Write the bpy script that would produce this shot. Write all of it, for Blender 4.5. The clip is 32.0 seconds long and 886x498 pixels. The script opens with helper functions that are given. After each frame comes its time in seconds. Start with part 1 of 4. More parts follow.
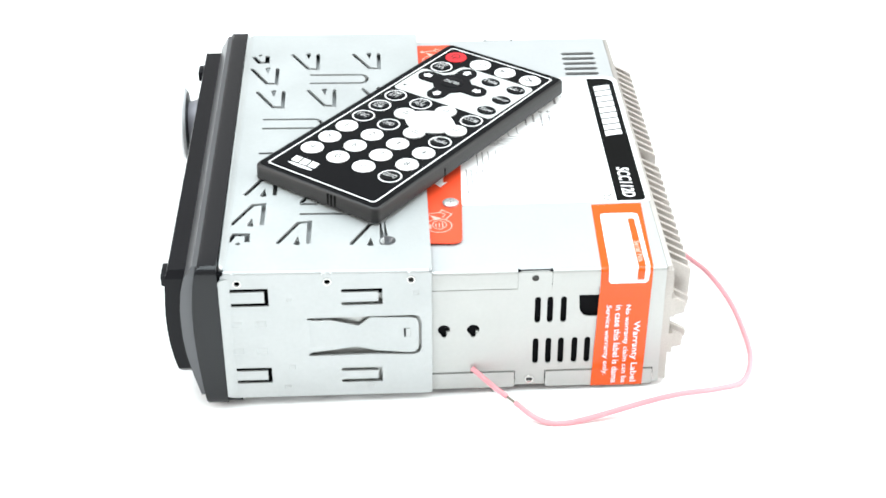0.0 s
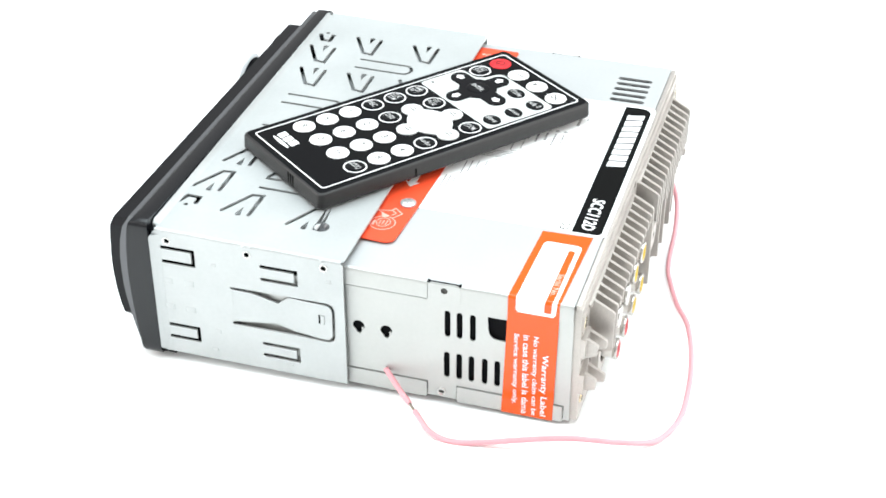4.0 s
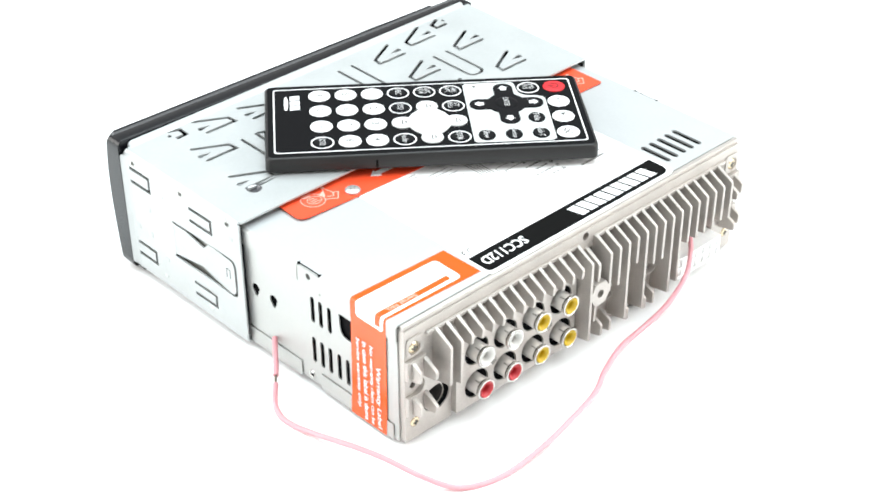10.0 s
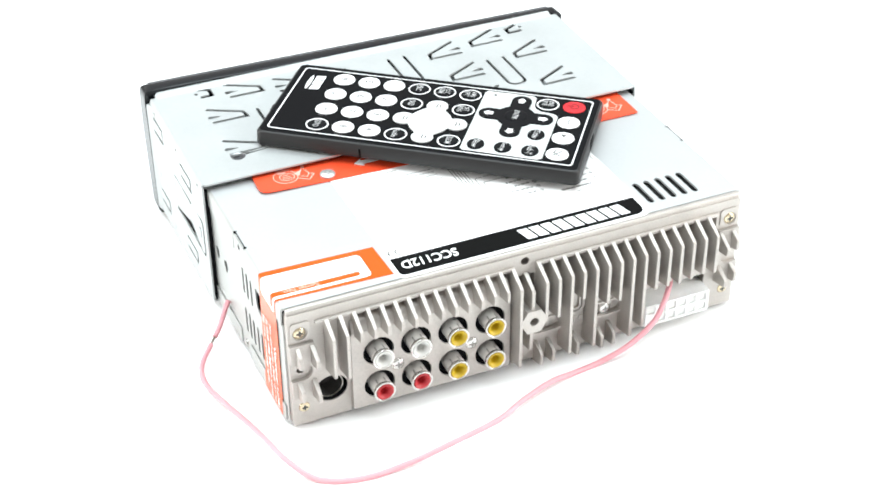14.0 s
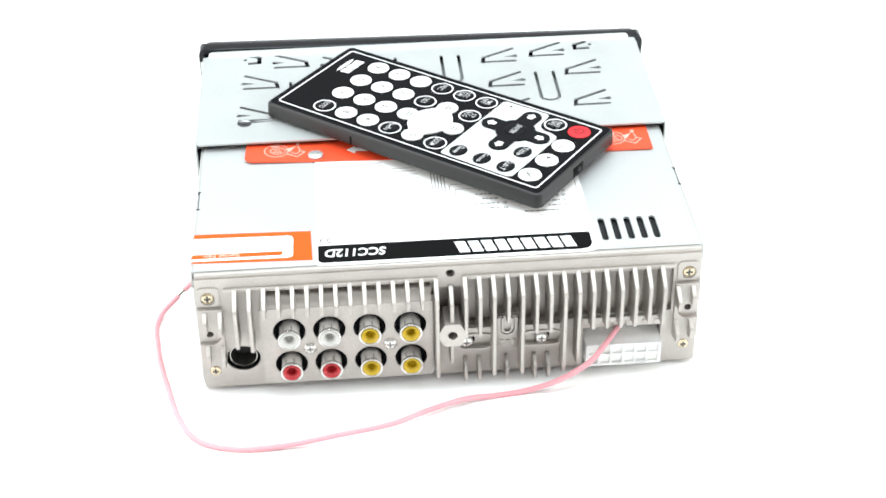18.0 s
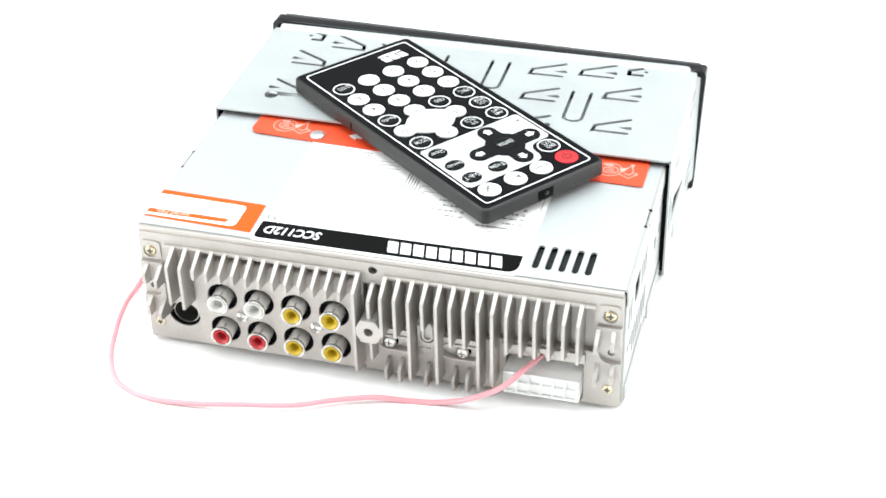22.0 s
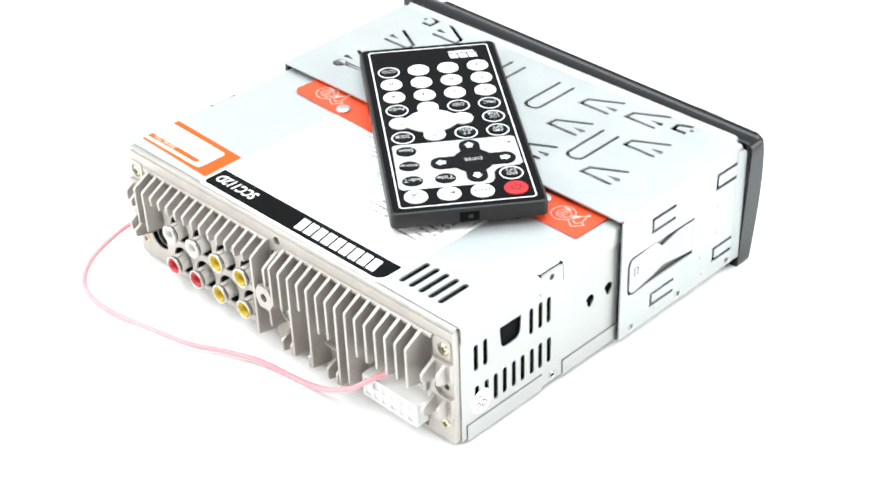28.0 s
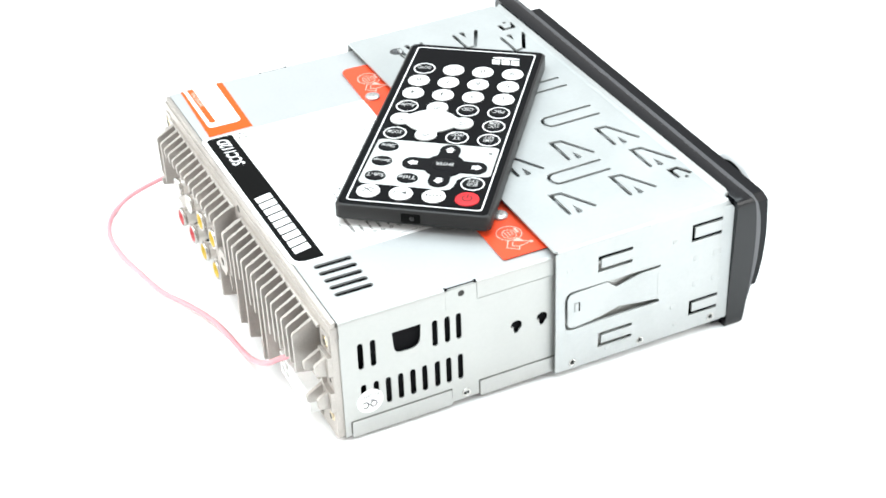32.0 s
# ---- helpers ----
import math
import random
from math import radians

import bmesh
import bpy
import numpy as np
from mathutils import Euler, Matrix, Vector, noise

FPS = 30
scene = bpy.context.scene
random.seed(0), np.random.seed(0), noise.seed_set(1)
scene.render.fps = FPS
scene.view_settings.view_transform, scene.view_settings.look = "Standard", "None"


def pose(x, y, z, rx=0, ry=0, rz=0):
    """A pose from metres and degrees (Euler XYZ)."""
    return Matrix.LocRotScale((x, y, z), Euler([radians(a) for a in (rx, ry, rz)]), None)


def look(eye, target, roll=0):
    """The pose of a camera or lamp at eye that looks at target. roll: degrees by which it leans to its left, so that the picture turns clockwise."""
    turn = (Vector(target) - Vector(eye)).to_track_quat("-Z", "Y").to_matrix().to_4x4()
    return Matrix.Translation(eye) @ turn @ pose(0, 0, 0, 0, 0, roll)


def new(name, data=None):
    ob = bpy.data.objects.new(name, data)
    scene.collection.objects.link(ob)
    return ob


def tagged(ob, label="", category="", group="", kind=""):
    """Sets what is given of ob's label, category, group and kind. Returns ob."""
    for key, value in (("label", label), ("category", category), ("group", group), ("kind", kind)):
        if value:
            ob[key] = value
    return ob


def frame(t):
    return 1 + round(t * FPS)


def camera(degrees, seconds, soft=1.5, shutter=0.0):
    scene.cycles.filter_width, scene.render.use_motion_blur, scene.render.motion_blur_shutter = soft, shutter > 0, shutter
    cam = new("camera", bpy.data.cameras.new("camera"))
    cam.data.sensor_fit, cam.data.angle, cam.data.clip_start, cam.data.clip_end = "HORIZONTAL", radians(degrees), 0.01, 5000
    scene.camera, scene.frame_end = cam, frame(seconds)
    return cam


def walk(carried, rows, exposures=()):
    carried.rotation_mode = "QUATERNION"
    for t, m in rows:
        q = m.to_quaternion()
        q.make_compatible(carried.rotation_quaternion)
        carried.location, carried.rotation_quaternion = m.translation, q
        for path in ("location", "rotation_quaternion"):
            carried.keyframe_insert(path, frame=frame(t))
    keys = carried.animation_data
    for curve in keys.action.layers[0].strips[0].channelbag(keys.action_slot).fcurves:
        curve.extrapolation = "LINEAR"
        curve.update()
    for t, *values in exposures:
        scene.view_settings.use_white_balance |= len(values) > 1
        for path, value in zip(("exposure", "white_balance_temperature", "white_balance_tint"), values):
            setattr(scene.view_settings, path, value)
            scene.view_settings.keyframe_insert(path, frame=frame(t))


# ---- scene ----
cam = camera(30.856, 32.0, soft=1.7)
EYE = Vector((0.0, -0.53780, 0.36019))
AHEAD = Vector((math.sin(radians(0.3751)) * math.cos(radians(33.5607)), math.cos(radians(0.3751)) * math.cos(radians(33.5607)), -math.sin(radians(33.5607))))
CAM_POSE = look(EYE, EYE + AHEAD, -1.1858)
walk(cam, [(0.0, CAM_POSE), (32.0, CAM_POSE)])

# ---- light: a white light tent, one large soft box above and one at either side ----
world = bpy.data.worlds.new("tent_light")
scene.world = world
world.use_nodes = True
wn = world.node_tree.nodes
wn["Background"].inputs["Color"].default_value = (1.0, 0.996, 0.985, 1)
wn["Background"].inputs["Strength"].default_value = 0.7


def soft_box(name, x, y, z, w, h, watts, tint, target):
    data = bpy.data.lights.new(name, "AREA")
    data.shape, data.size, data.size_y, data.energy, data.color = "RECTANGLE", w, h, watts, tint
    ob = new(name, data)
    ob.matrix_world = look((x, y, z), target)
    return ob


soft_box("soft_box", 0.0, 0.1, 1.15, 1.5, 1.2, 28.0, (0.84, 0.96, 1.0), (0, 0.02, 0))
soft_box("soft_box", -0.95, -0.15, 0.42, 0.9, 0.7, 10.5, (1.0, 0.985, 0.955), (0, 0, 0.03))
soft_box("soft_box", 0.95, -0.15, 0.42, 0.9, 0.7, 10.5, (1.0, 0.985, 0.955), (0, 0, 0.03))
scene.view_settings.exposure = 0.0

# ---- materials ----


def material(name, colour, rough=0.5, metal=0.0, grain=0.0, grain_scale=900.0, blotch=0.0, blotch_scale=40.0, bump=0.0, spec=0.5, coat=0.0):
    """A plain surface whose tone and gloss vary at two scales, with fine relief."""
    m = bpy.data.materials.new(name)
    m.use_nodes = True
    nt = m.node_tree
    b = nt.nodes["Principled BSDF"]
    b.inputs["Roughness"].default_value, b.inputs["Metallic"].default_value = rough, metal
    b.inputs["Specular IOR Level"].default_value, b.inputs["Coat Weight"].default_value = spec, coat
    b.inputs["Base Color"].default_value = (*colour, 1)
    if not (grain or blotch or bump):
        return m
    co = nt.nodes.new("ShaderNodeTexCoord")
    fine, wide = nt.nodes.new("ShaderNodeTexNoise"), nt.nodes.new("ShaderNodeTexNoise")
    fine.inputs["Scale"].default_value, wide.inputs["Scale"].default_value = grain_scale, blotch_scale
    fine.inputs["Detail"].default_value, wide.inputs["Detail"].default_value = 3.0, 4.0
    for n in (fine, wide):
        nt.links.new(co.outputs["Object"], n.inputs["Vector"])
    vals = []
    for n, amount in ((fine, grain), (wide, blotch)):
        r = nt.nodes.new("ShaderNodeMapRange")
        r.inputs["From Min"].default_value, r.inputs["From Max"].default_value = 0.3, 0.7
        r.inputs["To Min"].default_value, r.inputs["To Max"].default_value = 1 - amount, 1 + amount
        nt.links.new(n.outputs["Fac"], r.inputs["Value"])
        vals.append(r)
    mul = nt.nodes.new("ShaderNodeMath")
    mul.operation = "MULTIPLY"
    nt.links.new(vals[0].outputs[0], mul.inputs[0])
    nt.links.new(vals[1].outputs[0], mul.inputs[1])
    sc = nt.nodes.new("ShaderNodeVectorMath")
    sc.operation = "SCALE"
    sc.inputs[0].default_value = colour
    nt.links.new(mul.outputs[0], sc.inputs["Scale"])
    nt.links.new(sc.outputs["Vector"], b.inputs["Base Color"])
    rm = nt.nodes.new("ShaderNodeMath")
    rm.operation = "MULTIPLY"
    rm.inputs[1].default_value = rough
    nt.links.new(mul.outputs[0], rm.inputs[0])
    nt.links.new(rm.outputs[0], b.inputs["Roughness"])
    if bump:
        bp = nt.nodes.new("ShaderNodeBump")
        bp.inputs["Strength"].default_value, bp.inputs["Distance"].default_value = bump, 0.0002
        nt.links.new(fine.outputs["Fac"], bp.inputs["Height"])
        nt.links.new(bp.outputs["Normal"], b.inputs["Normal"])
    return m


SLEEVE = material("bluish_galvanised_sheet", (0.445, 0.463, 0.463), 0.42, 0.4, grain=0.02, grain_scale=700, blotch=0.05, blotch_scale=38, bump=0.04)
COVER = material("bright_galvanised_sheet", (0.50, 0.515, 0.52), 0.42, 0.5, grain=0.015, grain_scale=700, blotch=0.02, blotch_scale=45, bump=0.04)
SHEET = material("galvanised_sheet", (0.45, 0.455, 0.442), 0.42, 0.55, grain=0.015, grain_scale=700, blotch=0.025, blotch_scale=45, bump=0.04)
CAST = material("cast_aluminium", (0.455, 0.424, 0.396), 0.48, 0.62, grain=0.08, grain_scale=1800, blotch=0.07, blotch_scale=90, bump=0.22)
# DARK puts shade of gaps and insides into the colour; also black parts.
DARK = material("shade_and_black_parts", (0.006, 0.006, 0.007), 0.8, grain=0.2, grain_scale=1500, spec=0.05)
MESHBLACK = material("black_gauze", (0.022, 0.022, 0.022), 0.8, grain=0.8, grain_scale=1500, bump=0.8, spec=0.2)
BEZEL = material("dark_grey_bezel_plastic", (0.005, 0.0055, 0.007), 0.22, grain=0.06, grain_scale=3000, blotch=0.05, bump=0.05, spec=0.36)
PANEL = material("black_front_plastic", (0.006, 0.006, 0.0075), 0.3, grain=0.05, grain_scale=3000, blotch=0.05, bump=0.04, spec=0.15)
STRIPE = material("silver_paint", (0.105, 0.107, 0.113), 0.34, 0.5, grain=0.04, grain_scale=2500, blotch=0.03)
CHROME = material("chrome", (0.66, 0.635, 0.59), 0.3, 0.9, grain=0.03, blotch=0.06, blotch_scale=200)
STEEL = material("zinc_steel", (0.62, 0.605, 0.58), 0.22, 0.95, grain=0.04, blotch=0.06, blotch_scale=250)
BRASS = material("yellow_zinc", (0.60, 0.51, 0.36), 0.24, 0.9, grain=0.04, blotch=0.08, blotch_scale=250)
WHITE_PLASTIC = material("white_plastic", (0.52, 0.515, 0.49), 0.4, grain=0.015, blotch=0.02)
NYLON = material("natural_nylon", (0.92, 0.925, 0.90), 0.35, grain=0.02, blotch=0.04, blotch_scale=90)
for slot, value in (("Subsurface Weight", 0.7), ("Subsurface Scale", 0.012)):
    NYLON.node_tree.nodes["Principled BSDF"].inputs[slot].default_value = value
NYLON.node_tree.nodes["Principled BSDF"].inputs["Subsurface Radius"].default_value = (1.0, 1.0, 0.95)
YELLOW = material("yellow_plastic", (0.48, 0.33, 0.010), 0.4, grain=0.02, blotch=0.04)
RED = material("red_plastic", (0.42, 0.024, 0.03), 0.4, grain=0.02, blotch=0.04)
PAPER = material("white_paper", (0.86, 0.86, 0.855), 0.5, grain=0.012, grain_scale=2500, blotch=0.012)
ORANGE = material("orange_print", (0.66, 0.078, 0.001), 0.5, grain=0.02, grain_scale=2500, blotch=0.03, blotch_scale=60, spec=0.05, coat=0.8)
for slot, value in (("Coat IOR", 1.5), ("Coat Roughness", 0.12)):
    ORANGE.node_tree.nodes["Principled BSDF"].inputs[slot].default_value = value
RED_ORANGE = material("red_orange_print", (0.71, 0.066, 0.022), 0.4, grain=0.02, grain_scale=2500, blotch=0.03, blotch_scale=60, spec=0.4)
INK = material("black_ink", (0.005, 0.0052, 0.0052), 0.5, grain=0.05, grain_scale=3000, spec=0.03)
WHITE_INK = material("white_ink", (0.84, 0.84, 0.84), 0.5)
KEY_INK = material("key_print_ink", (0.50, 0.50, 0.50), 0.6)
PALE_RUBBER = material("pale_rubber", (0.62, 0.63, 0.62), 0.5, grain=0.012, blotch=0.01)
PALE_INK = material("faint_grey_ink", (0.21, 0.205, 0.20), 0.6)
REMOTE_BODY = material("black_abs", (0.017, 0.0165, 0.0165), 0.36, grain=0.1, grain_scale=3500, blotch=0.05, bump=0.12, spec=0.3)
REMOTE_FACE = material("black_overlay", (0.004, 0.0042, 0.005), 0.45, grain=0.05, grain_scale=2500, blotch=0.05, bump=0.03, spec=0.05)
REMOTE_WHITE = material("pale_overlay", (0.50, 0.515, 0.505), 0.45, grain=0.015, blotch=0.02)
BUTTON_WHITE = material("white_rubber", (0.84, 0.84, 0.835), 0.55, grain=0.012, blotch=0.01)
BUTTON_BLACK = material("black_rubber", (0.005, 0.005, 0.006), 0.55, grain=0.06, grain_scale=3000, spec=0.08)
BUTTON_RED = material("red_rubber", (0.55, 0.008, 0.014), 0.5, grain=0.02, blotch=0.03)
LEGEND = material("grey_legend_ink", (0.09, 0.09, 0.09), 0.6)
PALE_PRINT = material("pale_pink_print", (0.80, 0.42, 0.36), 0.5, spec=0.2)
ZINC = material("bright_zinc", (0.56, 0.56, 0.55), 0.26, 0.6, grain=0.03, blotch=0.05, blotch_scale=250)
KNOB_GREY = material("lilac_grey_plastic", (0.30, 0.29, 0.32), 0.35, 0.2, grain=0.03, blotch=0.03)
PINK = material("pink_wire_jacket", (0.66, 0.285, 0.315), 0.45, grain=0.02, grain_scale=2500, blotch=0.05, blotch_scale=120)
COPPER = material("tinned_copper", (0.16, 0.13, 0.10), 0.4, 0.7, grain=0.1)
NICKEL = material("bright_nickel", (0.86, 0.83, 0.79), 0.22, 0.45, grain=0.04, blotch=0.08, blotch_scale=200)
# CUT and CROSS put the shade of bores, slots and recesses into the colour.
CUT = material("dark_recess_shade", (0.07, 0.068, 0.064), 0.5, 0.3, grain=0.1)
CROSS = material("grey_recess_shade", (0.22, 0.21, 0.20), 0.45, 0.5, grain=0.1)
TABLE = material("white_sweep", (0.90, 0.905, 0.905), 0.6, grain=0.006, grain_scale=300, blotch=0.006, blotch_scale=3)

# ---- mesh tools: all shapes are given in millimetres ----
from mathutils.geometry import delaunay_2d_cdt

AXIS = Vector((-0.508, 78.954, 0.0))


class Shape:
    """A bmesh in millimetres about the point o."""

    def __init__(self, o=AXIS):
        self.bm, self.o = bmesh.new(), Vector(o)

    def poly(self, verts, faces):
        vs = [self.bm.verts.new(Vector(v)) for v in verts]
        made = []
        for f in faces:
            made.append(self.bm.faces.new([vs[i] for i in f]))
        return vs, made

    def box(self, x0, x1, y0, y1, z0, z1, bev=0.0, seg=2):
        vs, fs = self.poly([(x, y, z) for x in (x0, x1) for y in (y0, y1) for z in (z0, z1)],
                           [(0, 1, 3, 2), (4, 6, 7, 5), (0, 4, 5, 1), (2, 3, 7, 6), (0, 2, 6, 4), (1, 5, 7, 3)])
        if bev:
            es = list({e for f in fs for e in f.edges})
            bmesh.ops.bevel(self.bm, geom=es, offset=bev, segments=seg, profile=0.5, affect="EDGES")
        return self

    def sheet(self, outer, holes, fn, t):
        """A plate with holes: a 2D outline, carried into space by fn(u, v, w), w from 0 to t."""
        loops = [outer, *holes]
        flat = [Vector(p) for lp in loops for p in lp]
        edges, rings, k = [], [], 0
        for lp in loops:
            m = len(lp)
            rings.append(range(k, k + m))
            edges += [(k + i, k + (i + 1) % m) for i in range(m)]
            k += m
        out, _, tris, origin, _, _ = delaunay_2d_cdt(flat, edges, [], 0, 1e-5)
        at = {i: j for j, group in enumerate(origin) for i in group}

        def inside(q):
            odd = False
            for i, j in edges:
                a, b = flat[i], flat[j]
                if (a.y > q.y) != (b.y > q.y) and q.x < a.x + (q.y - a.y) / (b.y - a.y) * (b.x - a.x):
                    odd = not odd
            return odd
        tris = [tr for tr in tris if inside((out[tr[0]] + out[tr[1]] + out[tr[2]]) / 3)]
        n = len(out)
        faces = [tuple(tr) for tr in tris] + [tuple(i + n for i in reversed(tr)) for tr in tris]
        for ring in rings:
            m = len(ring)
            for i in range(m):
                p, q = at[ring[i]], at[ring[(i + 1) % m]]
                if p != q:
                    faces.append((p, q, q + n, p + n))
        self.poly([fn(p.x, p.y, 0) for p in out] + [fn(p.x, p.y, t) for p in out], faces)
        return self

    def lathe(self, c, axis, prof, seg=24, smooth=True):
        """A turned shape: profile rows (along, radius) about a line through c."""
        a = Vector(axis).normalized()
        e1 = a.orthogonal().normalized()
        e2 = a.cross(e1)
        c = Vector(c)
        rings = []
        for h, r in prof:
            rings.append([c + a * h + (e1 * math.cos(2 * math.pi * i / seg) + e2 * math.sin(2 * math.pi * i / seg)) * r for i in range(seg)] if r > 1e-6 else [c + a * h])
        verts, start = [], []
        for ring in rings:
            start.append(len(verts))
            verts += ring
        faces = []
        for k in range(len(rings) - 1):
            na, nb, s, t = len(rings[k]), len(rings[k + 1]), start[k], start[k + 1]
            for i in range(seg):
                j = (i + 1) % seg
                if na > 1 and nb > 1:
                    faces.append((s + i, s + j, t + j, t + i))
                elif na > 1:
                    faces.append((s + i, s + j, t))
                elif nb > 1:
                    faces.append((s, t + j, t + i))
        self.poly(verts, faces)
        return self

    def mesh(self, name, angle=35):
        bmesh.ops.recalc_face_normals(self.bm, faces=self.bm.faces[:])
        bmesh.ops.translate(self.bm, vec=-self.o, verts=self.bm.verts[:])
        bmesh.ops.scale(self.bm, vec=(0.001,) * 3, verts=self.bm.verts[:])
        me = bpy.data.meshes.new(name)
        self.bm.to_mesh(me)
        self.bm.free()
        me.shade_smooth()
        me.set_sharp_from_angle(angle=radians(angle))
        return me


def part(name, shape, mat, parent, label=""):
    me = shape.mesh(name) if isinstance(shape, Shape) else shape
    if not me.materials:
        me.materials.append(mat)
    ob = new(name, me)
    ob.parent = parent
    if label:
        tagged(ob, label=label)
    return ob


def rrect(x0, y0, x1, y1, r, seg=5):
    pts = []
    for cx, cy, a in ((x1 - r, y0 + r, -90), (x1 - r, y1 - r, 0), (x0 + r, y1 - r, 90), (x0 + r, y0 + r, 180)):
        pts += [(cx + r * math.cos(radians(a + 90 * i / seg)), cy + r * math.sin(radians(a + 90 * i / seg))) for i in range(seg + 1)]
    return pts


def disc(cx, cy, r, seg=20, ry=None):
    ry = ry or r
    return [(cx + r * math.cos(2 * math.pi * i / seg), cy + ry * math.sin(2 * math.pi * i / seg)) for i in range(seg)]


def stroke(path, w, round_ends=True):
    """The outline of an open line of the given width."""
    p = [Vector(q).to_2d() if len(q) > 2 else Vector(q) for q in path]
    left, right = [], []
    for i, q in enumerate(p):
        d0 = (q - p[i - 1]).normalized() if i else (p[1] - q).normalized()
        d1 = (p[i + 1] - q).normalized() if i < len(p) - 1 else d0
        n0, n1 = Vector((-d0.y, d0.x)), Vector((-d1.y, d1.x))
        m = (n0 + n1).normalized()
        m = m * (w / 2) / max(0.45, m.dot(n0))
        left.append(q + m)
        right.append(q - m)
    out = list(right)
    if round_ends:
        d = (p[-1] - p[-2]).normalized()
        a0 = math.atan2(-d.x, d.y)
        out += [p[-1] + Vector((math.cos(a0 + math.pi * k / 5), math.sin(a0 + math.pi * k / 5))) * w / 2 for k in range(1, 5)]
    out += reversed(left)
    if round_ends:
        d = (p[0] - p[1]).normalized()
        a0 = math.atan2(-d.x, d.y)
        out += [p[0] + Vector((math.cos(a0 + math.pi * k / 5), math.sin(a0 + math.pi * k / 5))) * w / 2 for k in range(1, 5)]
    return [(q.x, q.y) for q in out]


def lettering(name, words, at, across, up, width, height, mat, parent, bold=0.0, o=AXIS, slant=0.0):
    """Words set flat on a surface: at is their centre, width and height their size in millimetres."""
    cu = bpy.data.curves.new(name, "FONT")
    cu.body, cu.resolution_u, cu.offset, cu.shear = words, 3, bold, slant
    ob = bpy.data.objects.new(name, cu)
    me = bpy.data.meshes.new_from_object(ob)
    bpy.data.objects.remove(ob)
    bpy.data.curves.remove(cu)
    co = np.empty(len(me.vertices) * 3)
    me.vertices.foreach_get("co", co)
    co = co.reshape(-1, 3)
    lo, hi = co.min(0), co.max(0)
    a, u = Vector(across).normalized(), Vector(up).normalized()
    base = Vector(at) - Vector(o)
    uv = (co - (lo + hi) / 2) / np.maximum(hi - lo, 1e-6)
    xyz = (np.array(base)[None] + uv[:, :1] * width * np.array(a)[None] + uv[:, 1:2] * height * np.array(u)[None]) * 0.001
    me.vertices.foreach_set("co", xyz.ravel())
    me.update()
    me.materials.clear()
    return part(name, me, mat, parent)


def flat(shape, outline, holes, z, t=0.06):
    """A thin printed or glued layer on a level surface."""
    return shape.sheet(outline, holes, lambda u, v, w: (u, v, z + w), t)


# ---- the white sweep ----
tb = bmesh.new()
bmesh.ops.create_circle(tb, cap_ends=True, segments=96, radius=6.0)
me = bpy.data.meshes.new("ground")
tb.to_mesh(me)
tb.free()
me.materials.append(TABLE)
tagged(new("ground", me), "seamless white studio sweep under the car stereo", "table", kind="structure")

# ---- the turning pose: everything on the sweep turns about the upright axis ----


def spin(t):
    return pose(0, 0, 0, 0, 0, 91.4867 - 4.894173 * t)


UNIT_BASE = pose(0, 0, 0.0005, 0.8724, 0.1293)

unit = tagged(new("car_stereo"), "silver single-slot car DVD player with black front, lying on white", "car stereo")
unit.matrix_world = spin(0) @ UNIT_BASE

TOP, SLV = 51.5, 54.35


def lid(y):
    """Height of the sleeve's top plate, which rises a little towards the front."""
    return SLV + 0.0145 * (y - 83.0)


# chassis: inside, cover, sides, bottom
# A solid near-black block stands in for the unlit inside.
part("inner_chassis", Shape().box(-87.6, 87.6, 12, 150, 4, 48.8), DARK, unit, "near-black block painting the shade inside the case")

s = Shape()
vents = [stroke([(x, 9.1), (x, 20.9)], 2.4) for x in (55.6, 60.2, 64.9, 69.5, 74.0)]
s.sheet([(-88.2, 2.5), (88.2, 2.5), (88.2, 149), (-88.2, 149)], vents, lambda u, v, w: (u, v, TOP - w), 0.8)
top_cover = part("top_cover", s, COVER, unit, "galvanised steel top cover with vent slots")
for sx in (-1, 1):
    lip = [(88.2, 0.0), (88.75, -0.18), (89.15, -0.6), (89.35, -1.2), (89.4, -7.0), (88.9, -7.0), (88.6, -1.3), (88.2, -0.8)]
    for y0, y1 in ((2.7, 41.7), (53.6, 96.0)):
        s = Shape()
        s.poly([(sx * x, y, TOP + z) for y in (y0, y1) for x, z in lip],
               [tuple(range(8)), tuple(range(15, 7, -1))] + [(i, (i + 1) % 8, (i + 1) % 8 + 8, i + 8) for i in range(8)])
        part("folded_lip", s, SHEET, top_cover)
part("vent_gauze", Shape().box(53, 76, 6, 23, 48.9, 49.7), MESHBLACK, unit, "black gauze behind the vent slots")
